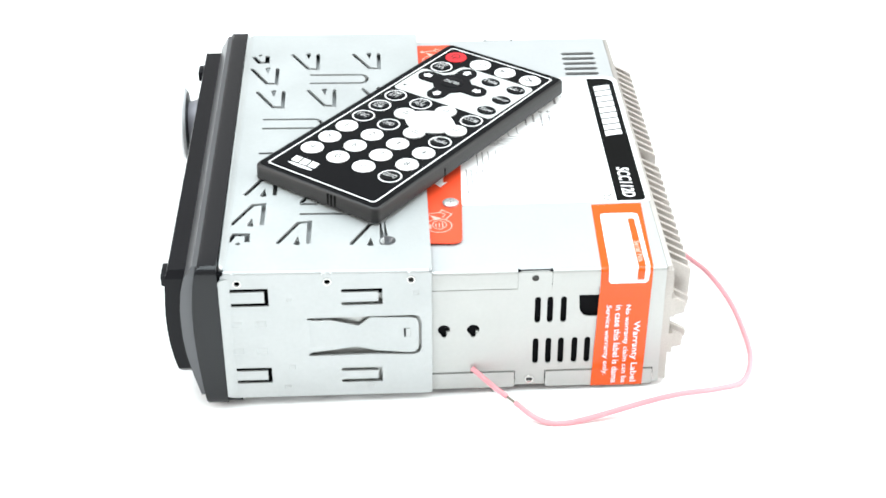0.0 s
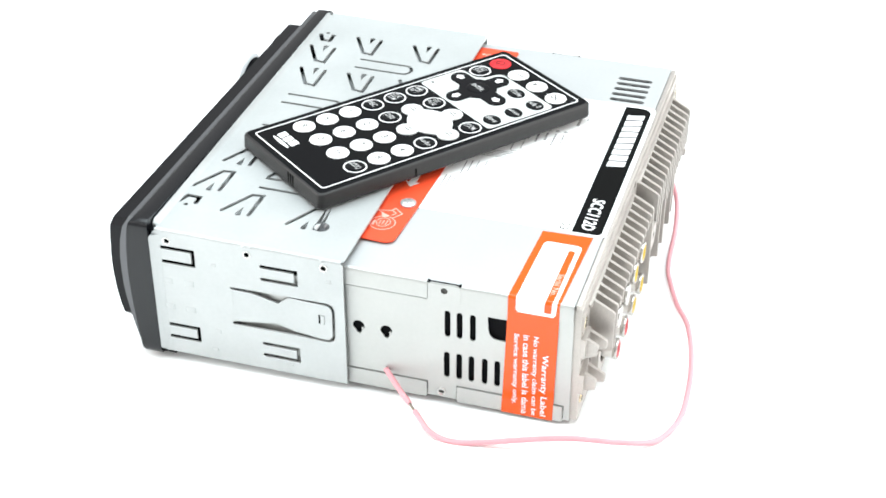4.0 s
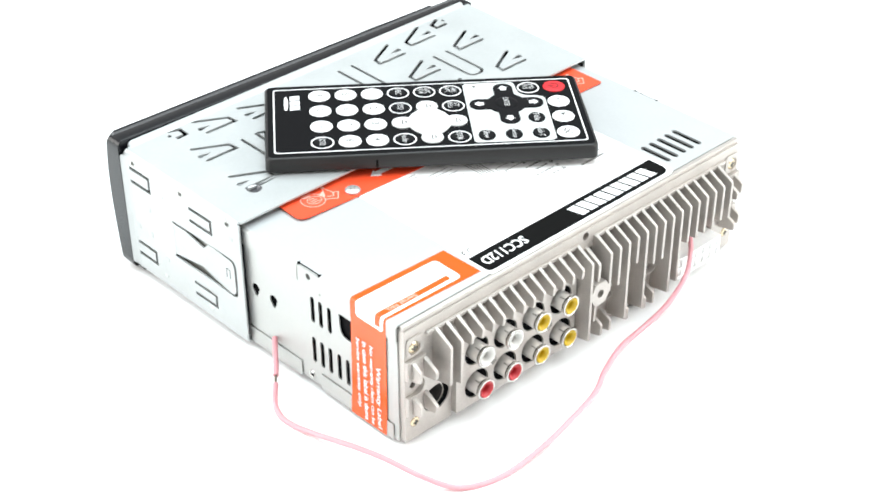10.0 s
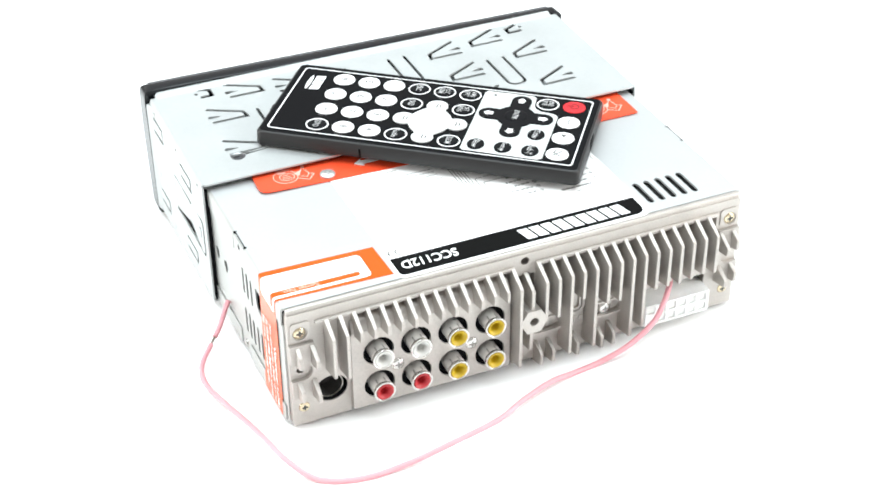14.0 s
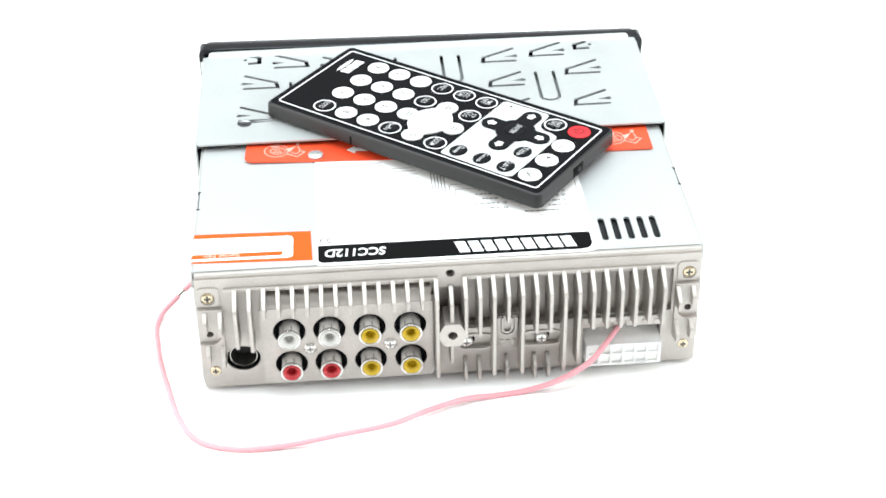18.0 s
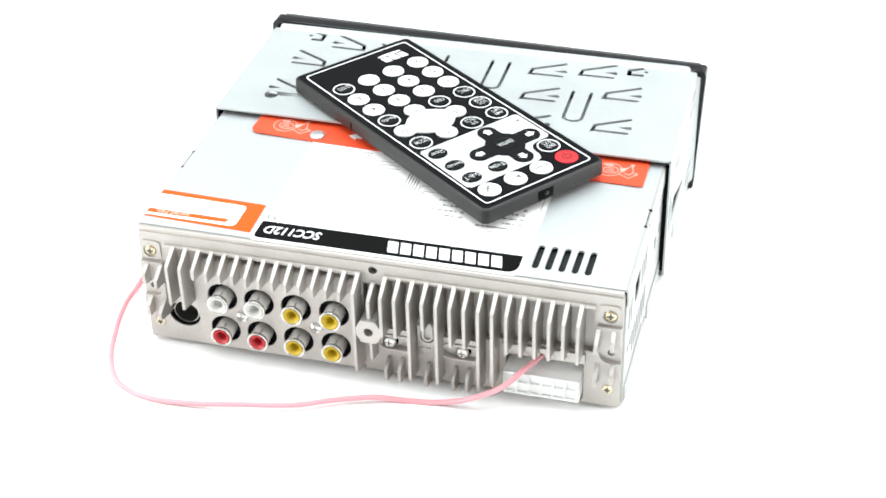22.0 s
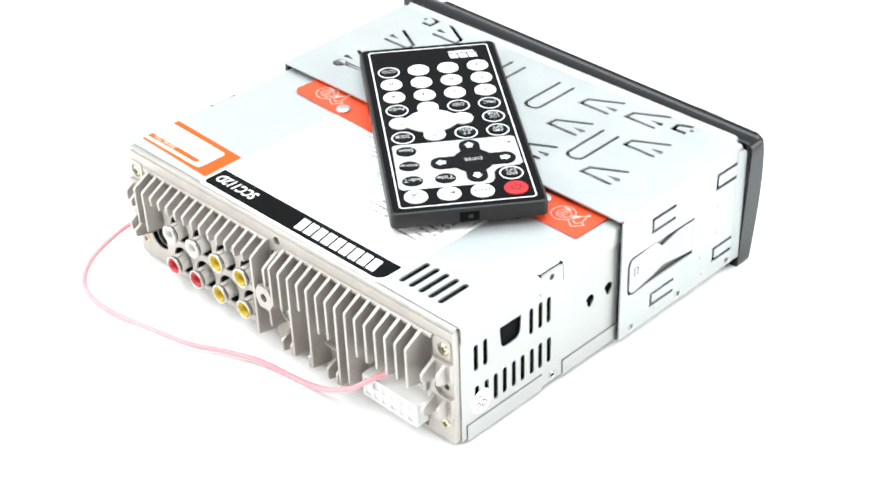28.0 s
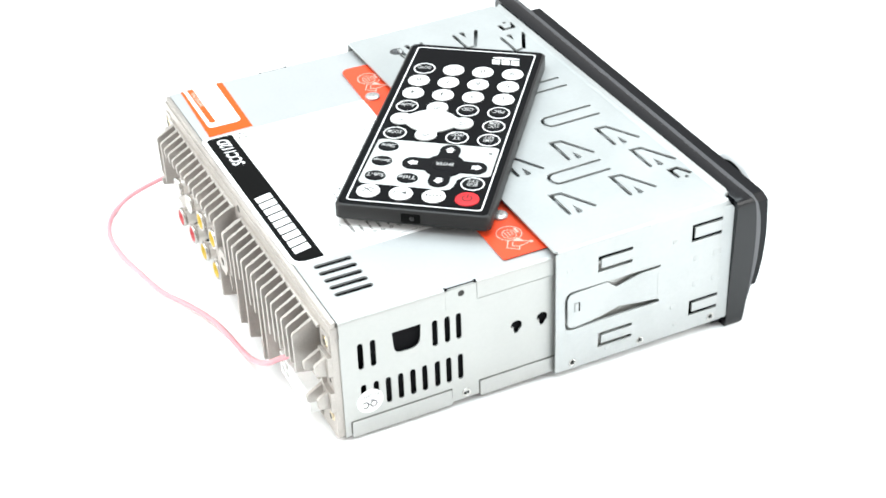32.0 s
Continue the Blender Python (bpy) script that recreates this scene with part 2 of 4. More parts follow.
for sx in (-1, 1):
    s = Shape()
    s.sheet(rrect(41.8, 43.2, 53.5, TOP - 0.6, 0.3), [disc(47.6, 48.5, 1.25)], lambda u, v, w: (sx * (89.2 - w), u, v), 0.6)
    s.box(min(sx * 86.5, sx * 89.0), max(sx * 86.5, sx * 89.0), 42.9, 52.4, TOP - 0.9, TOP - 0.3)
    part("locking_tab", s, SHEET, unit)
    part("tab_dimple", Shape().lathe((sx * 89.0, 47.6, 48.5), (sx, 0, 0), [(-0.5, 0.001), (-0.5, 0.7), (0.1, 1.25)], 16), CUT, unit)
    # Black blocks paint the shade of the notches and fold; nothing is cut.
    for y in (42.0, 53.3):
        part("tab_notch", Shape().box(min(sx * 87.7, sx * 88.95), max(sx * 87.7, sx * 88.95), y - 0.4, y + 0.4, TOP - 0.5, TOP + 0.02), DARK, unit)
    part("tab_fold_shade", Shape().box(min(sx * 88.2, sx * 88.45), max(sx * 88.2, sx * 88.45), 42.0, 53.3, TOP - 0.5, TOP + 0.02), DARK, unit)


def keyhole(y, z):
    pts = [(y + 2.2 * math.cos(radians(a)), z + 2.2 * math.sin(radians(a))) for a in range(-60, 241, 20)]
    return pts + [(y - 0.7, z - 3.1), (y + 0.6, z - 3.1)]


TOP_ROW, LOW_ROW = (9.9, 14.5, 37.5, 42.2, 46.5), (10.2, 14.9, 19.4, 24.0, 28.6, 33.1, 37.9, 42.3, 46.8)
for sx in (-1, 1):
    holes = [stroke([(y, 39.4), (y, 30.5)], 2.1) for y in TOP_ROW] + [stroke([(y, 21.8), (y, 12.8)], 2.1) for y in LOW_ROW]
    holes += [stroke([(y1 + 0.16, 3.4), (y1 + 0.16, 8.56), (y0 - 0.16, 8.56), (y0 - 0.16, 3.4)], 0.34, False) for y0, y1 in ((5.0, 43.0), (54.1, 94.0))]
    holes += [keyhole(68.8, 27.2), keyhole(79.0, 27.3)]
    holes.append([(32.3, 40.8), (32.0, 35.2), (31.5, 33.4), (30.4, 32.2), (28.6, 31.7), (24.6, 31.7), (23.0, 32.3), (22.1, 33.9), (21.6, 40.8)])
    s = Shape()
    s.sheet([(2.6, 2.6), (134, 2.6), (134, 43.9), (53.8, 43.9), (53.8, 44.8), (2.6, 44.8)], holes, lambda u, v, w: (sx * (88.9 - w), u, v), 0.5)
    part("side_panel", s, SHEET, unit, "galvanised side panel with slots and keyholes")
    for y in (68.8, 79.0):
        part("keyhole_flange", Shape().box(min(sx * 87.7, sx * 88.6), max(sx * 87.7, sx * 88.6), y - 1.9, y - 0.9, 24.6, 26.6, 0.2), SHEET, unit)
bottom = part("bottom_cover", Shape().box(-86.0, 86.0, 6, 150, 0.8, 2.0), SHEET, unit, "galvanised bottom cover")
for sx in (-1, 1):
    for y0, y1 in ((5.0, 43.0), (54.1, 96.0)):
        part("folded_lip", Shape().sheet(rrect(y0, 1.9, y1, 8.4, 0.5), [], lambda u, v, w: (sx * (89.4 - w), u, v), 0.5), SHEET, bottom)
for sx in (-1, 1):
    part("bottom_screw_hole", Shape().lathe((sx * 88.95, 48.7, 5.1), (sx, 0, 0), [(-0.5, 0.001), (-0.5, 0.8), (0.15, 1.1), (0.3, 1.6), (-0.2, 1.8)], 16), STEEL, unit)
    # A black block paints the shade in the screw hole.
    part("screw_hole_shade", Shape().box(min(sx * 88.7, sx * 88.98), max(sx * 88.7, sx * 88.98), 47.6, 49.8, 4.4, 5.3, 0.1), DARK, unit)

# mounting sleeve
V = [(13.2, 10.6), (0.6, 4.0), (0.0, 0.0), (13.4, 0.1)]
V_TRI = [(9.2, 3.9), (14.0, 3.0), (14.8, 3.3), (14.9, 4.3), (14.3, 5.2), (13.6, 5.2)]


def vee(x, y, side):
    x += 0.4 if side > 0 else 0.0
    return [stroke([(x + side * a, y + b) for a, b in V], 1.6), [(x + side * a, y + b) for a, b in V_TRI]]


def uslot(x0, x1, y_open, y_shut):
    r = (x1 - x0) / 2
    xm = (x0 + x1) / 2
    arc = [(xm - r * math.cos(radians(a)), y_shut + r * 0.75 - r * 0.75 * math.sin(radians(a))) for a in range(0, 181, 30)]
    return stroke([(x0, y_open), *arc, (x1, y_open)], 1.4)


holes = []
for x, y in ((24.5, 137.8), (44.8, 141.1), (25.5, 117.4), (57.6, 124.6), (57.7, 99.3), (26.4, 95.4)):
    holes += vee(x, y, 1)
for x, y in ((-27.6, 138.0), (-47.6, 141.6), (-59.8, 125.0), (-61.0, 99.6), (-33.5, 117.6)):
    holes += vee(x, y, -1)
holes.append(stroke([(69.9, 151.7), (64.5, 149.0), (64.6, 145.7), (70.6, 145.9)], 1.8, False))
holes.append(disc(71.2, 148.9, 0.85, 10))
holes.append(stroke([(-72.2, 152.7), (-67.6, 151.0), (-67.7, 146.4), (-72.3, 146.3)], 1.8, False))
holes.append(disc(-73.4, 149.4, 0.85, 10))
holes += [uslot(8.0, 15.2, 144.6, 122.2), uslot(45.4, 52.7, 127.1, 104.2), uslot(-18.3, -11.2, 144.8, 122.4), uslot(-54.6, -47.9, 128.2, 105.2)]
holes += [disc(-72.6, 97.8, 2.6, 18), stroke([(-60.6, 99.3), (-69.6, 98.2)], 1.4, False)]
s = Shape()
s.sheet(rrect(-90.4, 83.0, 90.4, 153.4, 1.0), holes, lambda u, v, w: (u, v, lid(v) - w), 0.7)
for sx in (-1, 1):
    bend = [(90.4, 0), (90.9, -0.15), (91.25, -0.5), (91.4, -1.0), (90.7, -1.0), (90.4, -0.7)]
    s.poly([(sx * x, y, lid(y) + z) for y in (84.0, 153.4) for x, z in bend], [tuple(range(6)), tuple(range(11, 5, -1))] + [(i, (i + 1) % 6, (i + 1) % 6 + 6, i + 6) for i in range(6)])
sleeve = part("mounting_sleeve", s, SLEEVE, unit, "galvanised mounting sleeve with punched bend tabs")
rim = [(152.4, 55.30), (153.1, 55.55), (153.8, 56.1), (154.3, 56.7), (154.6, 57.0), (154.9, 56.9), (155.0, 56.4), (155.0, 54.4), (152.4, 54.4)]
s = Shape()
ends = [(-88.9, 1.1), (-88.3, 0.35), (-87.4, 0.0), (86.9, 0.0), (87.8, 0.35), (88.4, 1.1)]
n = len(rim)
s.poly([(x, y, z - (drop if z > 55.6 else 0.0)) for x, drop in ends for y, z in rim],
       [tuple(range(n)), tuple(range(n * len(ends) - 1, n * len(ends) - n - 1, -1))] + [(k * n + i, k * n + (i + 1) % n, (k + 1) * n + (i + 1) % n, (k + 1) * n + i) for k in range(len(ends) - 1) for i in range(n)])
part("front_rim", s, SLEEVE, sleeve)
part("key_hole_boss", Shape().lathe((-72.6, 97.8, lid(98) - 0.9), (0, 0, 1), [(-0.3, 0.001), (-0.3, 1.4), (0.93, 2.55), (0.95, 2.9), (0.2, 2.95)], 20), STRIPE, sleeve)

TONGUE = [(y + 0.4, z + 0.8) for y, z in [(126.0, 20.2), (126.0, 34.0), (117.6, 33.6), (108.0, 30.6), (104.0, 34.1), (90.0, 34.4), (88.3, 33.9), (87.4, 32.0), (87.5, 21.4), (88.6, 19.9), (90.4, 19.4), (102.0, 20.0), (109.0, 21.8), (118.0, 20.9)]]
HOLE = [(y + 0.4, z + 0.8) for y, z in [(125.6, 35.0), (125.6, 34.3), (124.8, 34.1), (124.8, 20.1), (125.6, 19.9), (125.6, 18.8), (101.8, 18.9), (89.4, 18.5), (87.2, 19.3), (86.5, 21.2), (86.3, 32.2), (87.2, 34.5), (89.0, 35.3), (103.9, 35.2)]]
for sx in (-1, 1):
    holes = []
    for y0, y1, z0, z1 in ((139.4, 152.4, 42.0, 47.9), (100.7, 113.4, 41.6, 46.9), (140.0, 153.0, 9.1, 14.4), (101.4, 114.3, 8.4, 13.4)):
        holes.append(stroke([(y1, z1), (y0, z1), (y0, z0), (y1, z0)], 1.4))
    holes.append(HOLE)
    holes += [disc(y, 50.8, 1.0, 14) for y in (90.2, 118.6, 149.0)] if sx < 0 else [disc(y, 4.7, 0.9, 14) for y in (90.2, 118.5, 149.2)]
    s = Shape()
    outline = [(83.2, 2.9), (83.4, 2.3), (84.0, 2.1), (153.7, 2.1), (154.3, 2.3), (154.5, 2.9), (154.5, 53.2), (154.2, 53.9), (153.4, lid(153.4) - 0.96), (84.2, lid(84.2) - 0.96), (83.4, 53.2), (83.2, 52.5)]
    s.sheet(outline, holes, lambda u, v, w: (sx * (91.4 - w), u, v), 0.7)
    edge = [(3.2, 0.9), (3.7, 0.3), (4.5, 0.0), (50.8, 0.0), (52.0, 0.3), (52.8, 0.9)]
    lip = [(151.6, 91.42), (152.6, 91.6), (153.8, 92.1), (154.9, 92.75), (155.6, 92.85), (155.6, 92.2), (154.4, 91.4), (151.6, 90.9)]
    n = len(lip)
    s.poly([(sx * (x - (cut * 0.5 if y > 154 else 0)), y - (cut if y > 154 else 0), z) for z, cut in edge for y, x in lip],
           [tuple(range(n)), tuple(range(n * len(edge) - 1, n * len(edge) - n - 1, -1))] + [(k * n + i, k * n + (i + 1) % n, (k + 1) * n + (i + 1) % n, (k + 1) * n + i) for k in range(len(edge) - 1) for i in range(n)])
    part("sleeve_side", s, SLEEVE, sleeve, "sleeve side with spring clip and bend tabs")

    def bent(u, v, w):
        k = max(0.0, min(1.0, (125.0 - u) / 17.0))
        k2 = max(0.0, min(1.0, (107.0 - u) / 18.0))
        return (sx * (91.4 - w - 1.1 * k * k * (3 - 2 * k) + 1.3 * k2), u, v)
    part("spring_clip", Shape().sheet(TONGUE, [], bent, 0.6), SLEEVE, sleeve)
    s = Shape().box(min(sx * 91.2, sx * 91.9), max(sx * 91.2, sx * 91.9), 90.6, 92.2, 26.9, 30.7, 0.3)
    part("clip_hook", s, SLEEVE, sleeve)
    # A black bar on the surface paints the shade beside the hook.
    part("hook_slit_shade", Shape().box(min(sx * 91.3, sx * 91.56), max(sx * 91.3, sx * 91.56), 92.3, 92.9, 27.0, 30.6), DARK, sleeve)
    for y, z, wide, tall, out in ((150.2, 33.7, 2.0, 1.4, 0.4), (141.9, 33.9, 2.0, 1.4, 0.4), (150.3, 22.6, 2.0, 1.4, 0.4), (142.1, 22.5, 2.0, 1.4, 0.4), (131.6, 43.8, 1.0, 0.8, 0.3), (132.1, 15.1, 1.2, 1.0, 0.35), (133.9, 6.7, 1.3, 0.7, 0.4), (104.9, 6.2, 1.3, 0.7, 0.35), (88.6, 45.5, 1.2, 1.0, 0.25)):
        s = Shape()
        s.poly([(sx * 91.35, y - wide, z - tall), (sx * 91.35, y + wide, z - tall), (sx * 91.35, y + wide, z + tall), (sx * 91.35, y - wide, z + tall),
                (sx * (91.4 + out), y - wide * 0.75, z - tall * 0.7), (sx * (91.4 + out), y + wide * 0.75, z - tall * 0.7), (sx * (91.4 + out * 0.5), y + wide * 0.75, z + tall * 0.45), (sx * (91.4 + out * 0.5), y - wide * 0.75, z + tall * 0.45)],
               [(0, 1, 5, 4), (1, 2, 6, 5), (2, 3, 7, 6), (3, 0, 4, 7), (4, 5, 6, 7)])
        part("stamped_dimple", s, SLEEVE, sleeve)
    for y in ((90.2, 118.6, 149.0) if sx < 0 else (90.2, 118.5, 149.2)):
        z = 50.8 if sx < 0 else 4.7
        part("rivet_rim", Shape().lathe((sx * 91.4, y, z), (sx, 0, 0), [(-0.5, 0.95), (0.12, 1.05), (0.15, 1.5), (-0.1, 1.55)], 16), STEEL, sleeve)
s = Shape()
for sx in (-1, 1):
    s.box(min(sx * 88.2, sx * 91.0), max(sx * 88.2, sx * 91.0), 150.2, 155.9, 47.5, 54.4)
    s.box(min(sx * 88.2, sx * 91.0), max(sx * 88.2, sx * 91.0), 150.2, 155.9, 0.9, 5.0)
part("front_carrier", s.box(-88.5, 88.5, 150.0, 156.4, 1.5, 54.6), DARK, unit, "dark frame behind the front")
for sx, y, r in ((-1, 119.8, 0.9), (-1, 117.2, 0.6), (-1, 150.6, 0.6), (-1, 91.0, 0.7), (1, 121.0, 0.6), (1, 92.4, 0.5)):
    part("edge_burr", Shape().lathe((sx * 91.25, y, lid(y) - 0.75), (sx * 0.7, 0.1, 0.7), [(-0.4, r * 1.3), (0.0, r), (0.22, r * 0.6), (0.3, 0.001)], 9), SLEEVE, sleeve)
# Added black bars paint the shade in the gap between sleeve and cover.
s = Shape().box(-88.0, 88.0, 84.4, 86.0, TOP + 1.0, lid(85) - 0.75)
for sx in (-1, 1):
    s.box(min(sx * 89.0, sx * 90.65), max(sx * 89.0, sx * 90.65), 84.4, 86.0, 4.0, 51.0)
part("gap_shade", s, DARK, sleeve, "black bars painting the shade under the rear edge of the sleeve")
part("sleeve_floor", Shape().box(-90.6, 90.6, 83.4, 154, 1.5, 2.2), SLEEVE, sleeve)


# front panel
def hull(rows, x_at, bev=0.0, steps=24):
    """A bar along x through rows of (z, y back, y front); x_at(z) gives its half length. The front sits a degree askew."""
    s = Shape()
    m = len(rows)
    loop = [(y, z) for z, y, _ in rows] + [(y, z) for z, _, y in reversed(rows)]
    n = 2 * m
    verts = []
    for k in range(steps + 1):
        f = -1 + 2 * k / steps
        verts += [(0.5 + f * x_at(z) + 0.016 * (z - 28), y, z - 0.016 * f * x_at(z)) for y, z in loop]
    faces = []
    for base in (0, n * steps):
        faces += [(base + i, base + i + 1, base + n - 2 - i, base + n - 1 - i) for i in range(m - 1)]
    for k in range(steps):
        faces += [(k * n + i, k * n + (i + 1) % n, (k + 1) * n + (i + 1) % n, (k + 1) * n + i) for i in range(n)]
    s.poly(verts, faces)
    if bev:
        bmesh.ops.bevel(s.bm, geom=[e for e in s.bm.edges if len(e.link_faces) == 2 and e.calc_face_angle(0) > 0.7], offset=bev, segments=3, profile=0.5, affect="EDGES")
    return s


def end_round(z, z0, z1, r):
    """How far the ends draw in near the upper and lower edge."""
    d = min(z - z0, z1 - z)
    return 0.0 if d >= r else r - math.sqrt(max(0.0, r * r - (r - d) ** 2))


BEZEL_FRONT = ((-0.6, 162.2), (1, 162.7), (3, 163.0), (8, 163.5), (14, 164.0), (20, 164.4), (26, 164.7), (32, 164.8), (38, 164.7), (44, 164.3), (50, 163.6), (53.4, 163.0), (54.6, 162.75), (55.4, 162.45), (56.0, 162.0), (56.45, 161.4))
rows = [(-1.5, 155.7, 160.9), (-1.3, 155.4, 161.4)] + [(z, 155.25, y) for z, y in BEZEL_FRONT] + [(56.65, 155.6, 160.8)]
part("bezel", hull(rows, lambda z: 92.9 + 1.2 * (z + 2) / 58 - end_round(z, -1.5, 56.65, 3.0), 0.6), BEZEL, unit, "dark grey plastic bezel with rounded ends")
TRIM_FRONT = ((1.5, 164.8), (8, 166.4), (14, 167.6), (20, 168.6), (26, 169.2), (32, 169.3), (38, 169.2), (45, 168.4), (51, 166.8), (56.0, 163.6))
part("silver_trim", hull([(z, 160.0, y) for z, y in TRIM_FRONT], lambda z: 89.9 + 0.6 * (z + 2) / 58, 0.4), STRIPE, unit, "silver painted trim band round the front")
PANEL_FRONT = ((8.0, 171.4), (10.5, 172.4), (15, 173.5), (21, 174.4), (27, 174.8), (33, 174.9), (39, 174.6), (45, 174.1), (48.5, 173.7), (51.0, 172.9))
part("front_panel", hull([(z, 164.0, y) for z, y in PANEL_FRONT], lambda z: 86.2 + 0.8 * (z + 2) / 58 - end_round(z, 8.0, 51.0, 2.2), 1.3), PANEL, unit, "black detachable front panel")
part("release_button", Shape().box(-81.5, -73.0, 169.0, 176.0, 43.6, 48.2, 0.6), PANEL, unit)
knob = part("volume_knob", Shape().lathe((57.0, 173.5, 31.5), (0, 1, 0), [(0, 10.6), (1.6, 10.4), (4.2, 9.4), (6.0, 9.0), (7.4, 8.8), (7.6, 0.001)], 40), KNOB_GREY, unit, "lilac-grey volume knob with a flared chrome ring")
part("knob_flare", Shape().lathe((57.0, 173.5, 31.5), (0, 1, 0), [(5.4, 9.0), (6.0, 11.0), (6.4, 13.4), (7.0, 13.4), (7.0, 9.0)], 44), PANEL, knob, "black back of the flared ring")
part("knob_ring", Shape().lathe((57.0, 173.5, 31.5), (0, 1, 0), [(6.1, 13.2), (6.4, 14.2), (7.2, 15.1), (8.2, 15.2), (9.0, 14.5), (9.1, 13.6), (8.2, 13.0), (6.6, 12.9)], 48), WHITE_INK, knob, "pale silver ring")
part("panel_hook", Shape().box(73.0, 80.0, 171.0, 175.9, 42.5, 47.0, 0.5), PANEL, unit)

# ---- rear heat sink ----
RCA = [(x, z) for z in (26.6, 12.3) for x in (-56.9, -42.9, -28.8, -14.5)]
aerial_hole = [(-73.9 + 6.1 * math.cos(radians(a)), 14.9 + 5.4 * math.sin(radians(a))) for a in range(0, 360, 15)]
s = Shape()
outline = [(-87.6, 2.6), (-66.9, 2.6), (-66.9, 4.5), (-4.4, 4.5), (-4.4, 2.6), (87.6, 2.6), (88.1, 2.9), (88.3, 3.4), (88.3, 48.6), (87.9, 49.4), (87.2, 49.6), (-87.2, 49.6), (-87.9, 49.4), (-88.3, 48.6), (-88.3, 3.4), (-88.1, 2.9)]
bays = [rrect(x0, z0, x1, 44.0 if x1 - x0 > 8 or x0 > 9 else 41.0, 0.5, 2) for x0, x1, z0 in ((-64.4, -5.9, 37.9), (-3.9, 3.9, 28.5), (5.6, 14.0, 23.6), (15.5, 23.9, 28.2), (25.5, 38.8, 23.6), (40.3, 43.8, 24.0), (45.3, 73.6, 25.4), (75.1, 78.6, 25.4))]
s.sheet(outline, [aerial_hole, *bays, rrect(47.5, 3.6, 75.4, 20.2, 0.6, 2), disc(0, 46.7, 1.6, 16), disc(-84.7, 26.2, 1.3, 14), disc(84.7, 26.2, 1.3, 14)], lambda u, v, w: (u, w, v), 3.4)
sink = part("heat_sink", s, CAST, unit, "cast aluminium heat sink forming the rear panel")
for x0, x1, y, z in ((-79.0, -5.0, 2.0, 23.0), (-5.0, 5.0, 5.0, 7.0), (5.0, 44.5, 4.2, 23.0), (44.5, 81.0, 2.8, 23.0)):
    part("bay_floor", Shape().box(x0, x1, y, y + 0.8, z, 46.0), CAST, sink)
part("top_flange", Shape().box(-88.0, 88.0, 0.6, 2.35, 49.2, 51.3, 0.3), CAST, sink)
for x0, x1 in ((-78.5, -4.2), (4.0, 79.0)):
    part("top_ridge", Shape().box(x0, x1, -1.1, 0.4, 44.1, 45.6, 0.35), CAST, sink)
# the raised panel of the sockets, cut by eight round openings and the hole of the panel itself
s = Shape()
s.sheet(rrect(-66.8, 4.6, -6.6, 37.2, 0.6, 2), [disc(x, z + 0.6, 5.7, 28) for x, z in RCA], lambda u, v, w: (u, -2.4 + w, v), 2.5)
part("socket_panel", s, CAST, sink)
# the panel's upper edge runs back into the finned bay in a cove
cove = [(-2.35, 37.0)] + [(1.9 - 4.2 * math.cos(radians(a)), 42.2 - 5.1 * (1 - math.sin(radians(a)))) for a in range(0, 91, 15)] + [(2.2, 37.0)]
n = len(cove)
s = Shape()
s.poly([(x, y, z) for x in (-66.4, -7.0) for y, z in cove], [tuple(range(n)), tuple(range(2 * n - 1, n - 1, -1))] + [(i, (i + 1) % n, (i + 1) % n + n, i + n) for i in range(n)])
part("panel_cove", s, CAST, sink)


def fin(x, z0, z1, deep, thick=1.4, cut=3.4):
    """A cooling fin: a thin tapered blade with a sloped upper corner."""
    prof = [(3.2, z1 + 0.6), (-1.2, z1 + 0.6), (-deep + 0.4, z1 - cut), (-deep, z1 - cut - 0.8), (-deep + 0.3, z0), (1.0, z0 - 1.6), (3.2, z0 - 1.6)]
    n = len(prof)
    h, g = thick / 2 + 0.1, thick / 2 - 0.1
    verts = []
    for sgn in (-1, 1):
        for y, z in prof:
            half = h + (g - h) * min(1.0, -min(y, 0) / deep)
            verts.append((x + sgn * half, y, z))
    s = Shape()
    s.poly(verts, [tuple(range(n)), tuple(range(2 * n - 1, n - 1, -1))] + [(i, (i + 1) % n, (i + 1) % n + n, i + n) for i in range(n)])
    bmesh.ops.bevel(s.bm, geom=s.bm.edges[:], offset=0.12, segments=1, affect="EDGES")
    return part("fin", s, CAST, sink)


LEFT_ENDS = [25.2, 23.4] + [37.3] * 12 + [7.2]
for i, z0 in enumerate(LEFT_ENDS):
    fin(-74.7 + 4.965 * i, z0, 44.9, 8.7)
RIGHT_ENDS = (24.4, 24.8, 7.0, 29.8, 7.0, 24.6, 24.6, 7.0, 9.8, 25.0, 25.0, 25.0, 25.2, 26.0, 25.2)
for i, z0 in enumerate(RIGHT_ENDS):
    fin(4.85 + 4.96 * i, z0, 44.9, 8.7)
for x in (4.85, 9.8, 19.7, 29.7, 34.6):
    fin(x, 2.8, 9.6, 5.8, 1.3, 1.6)
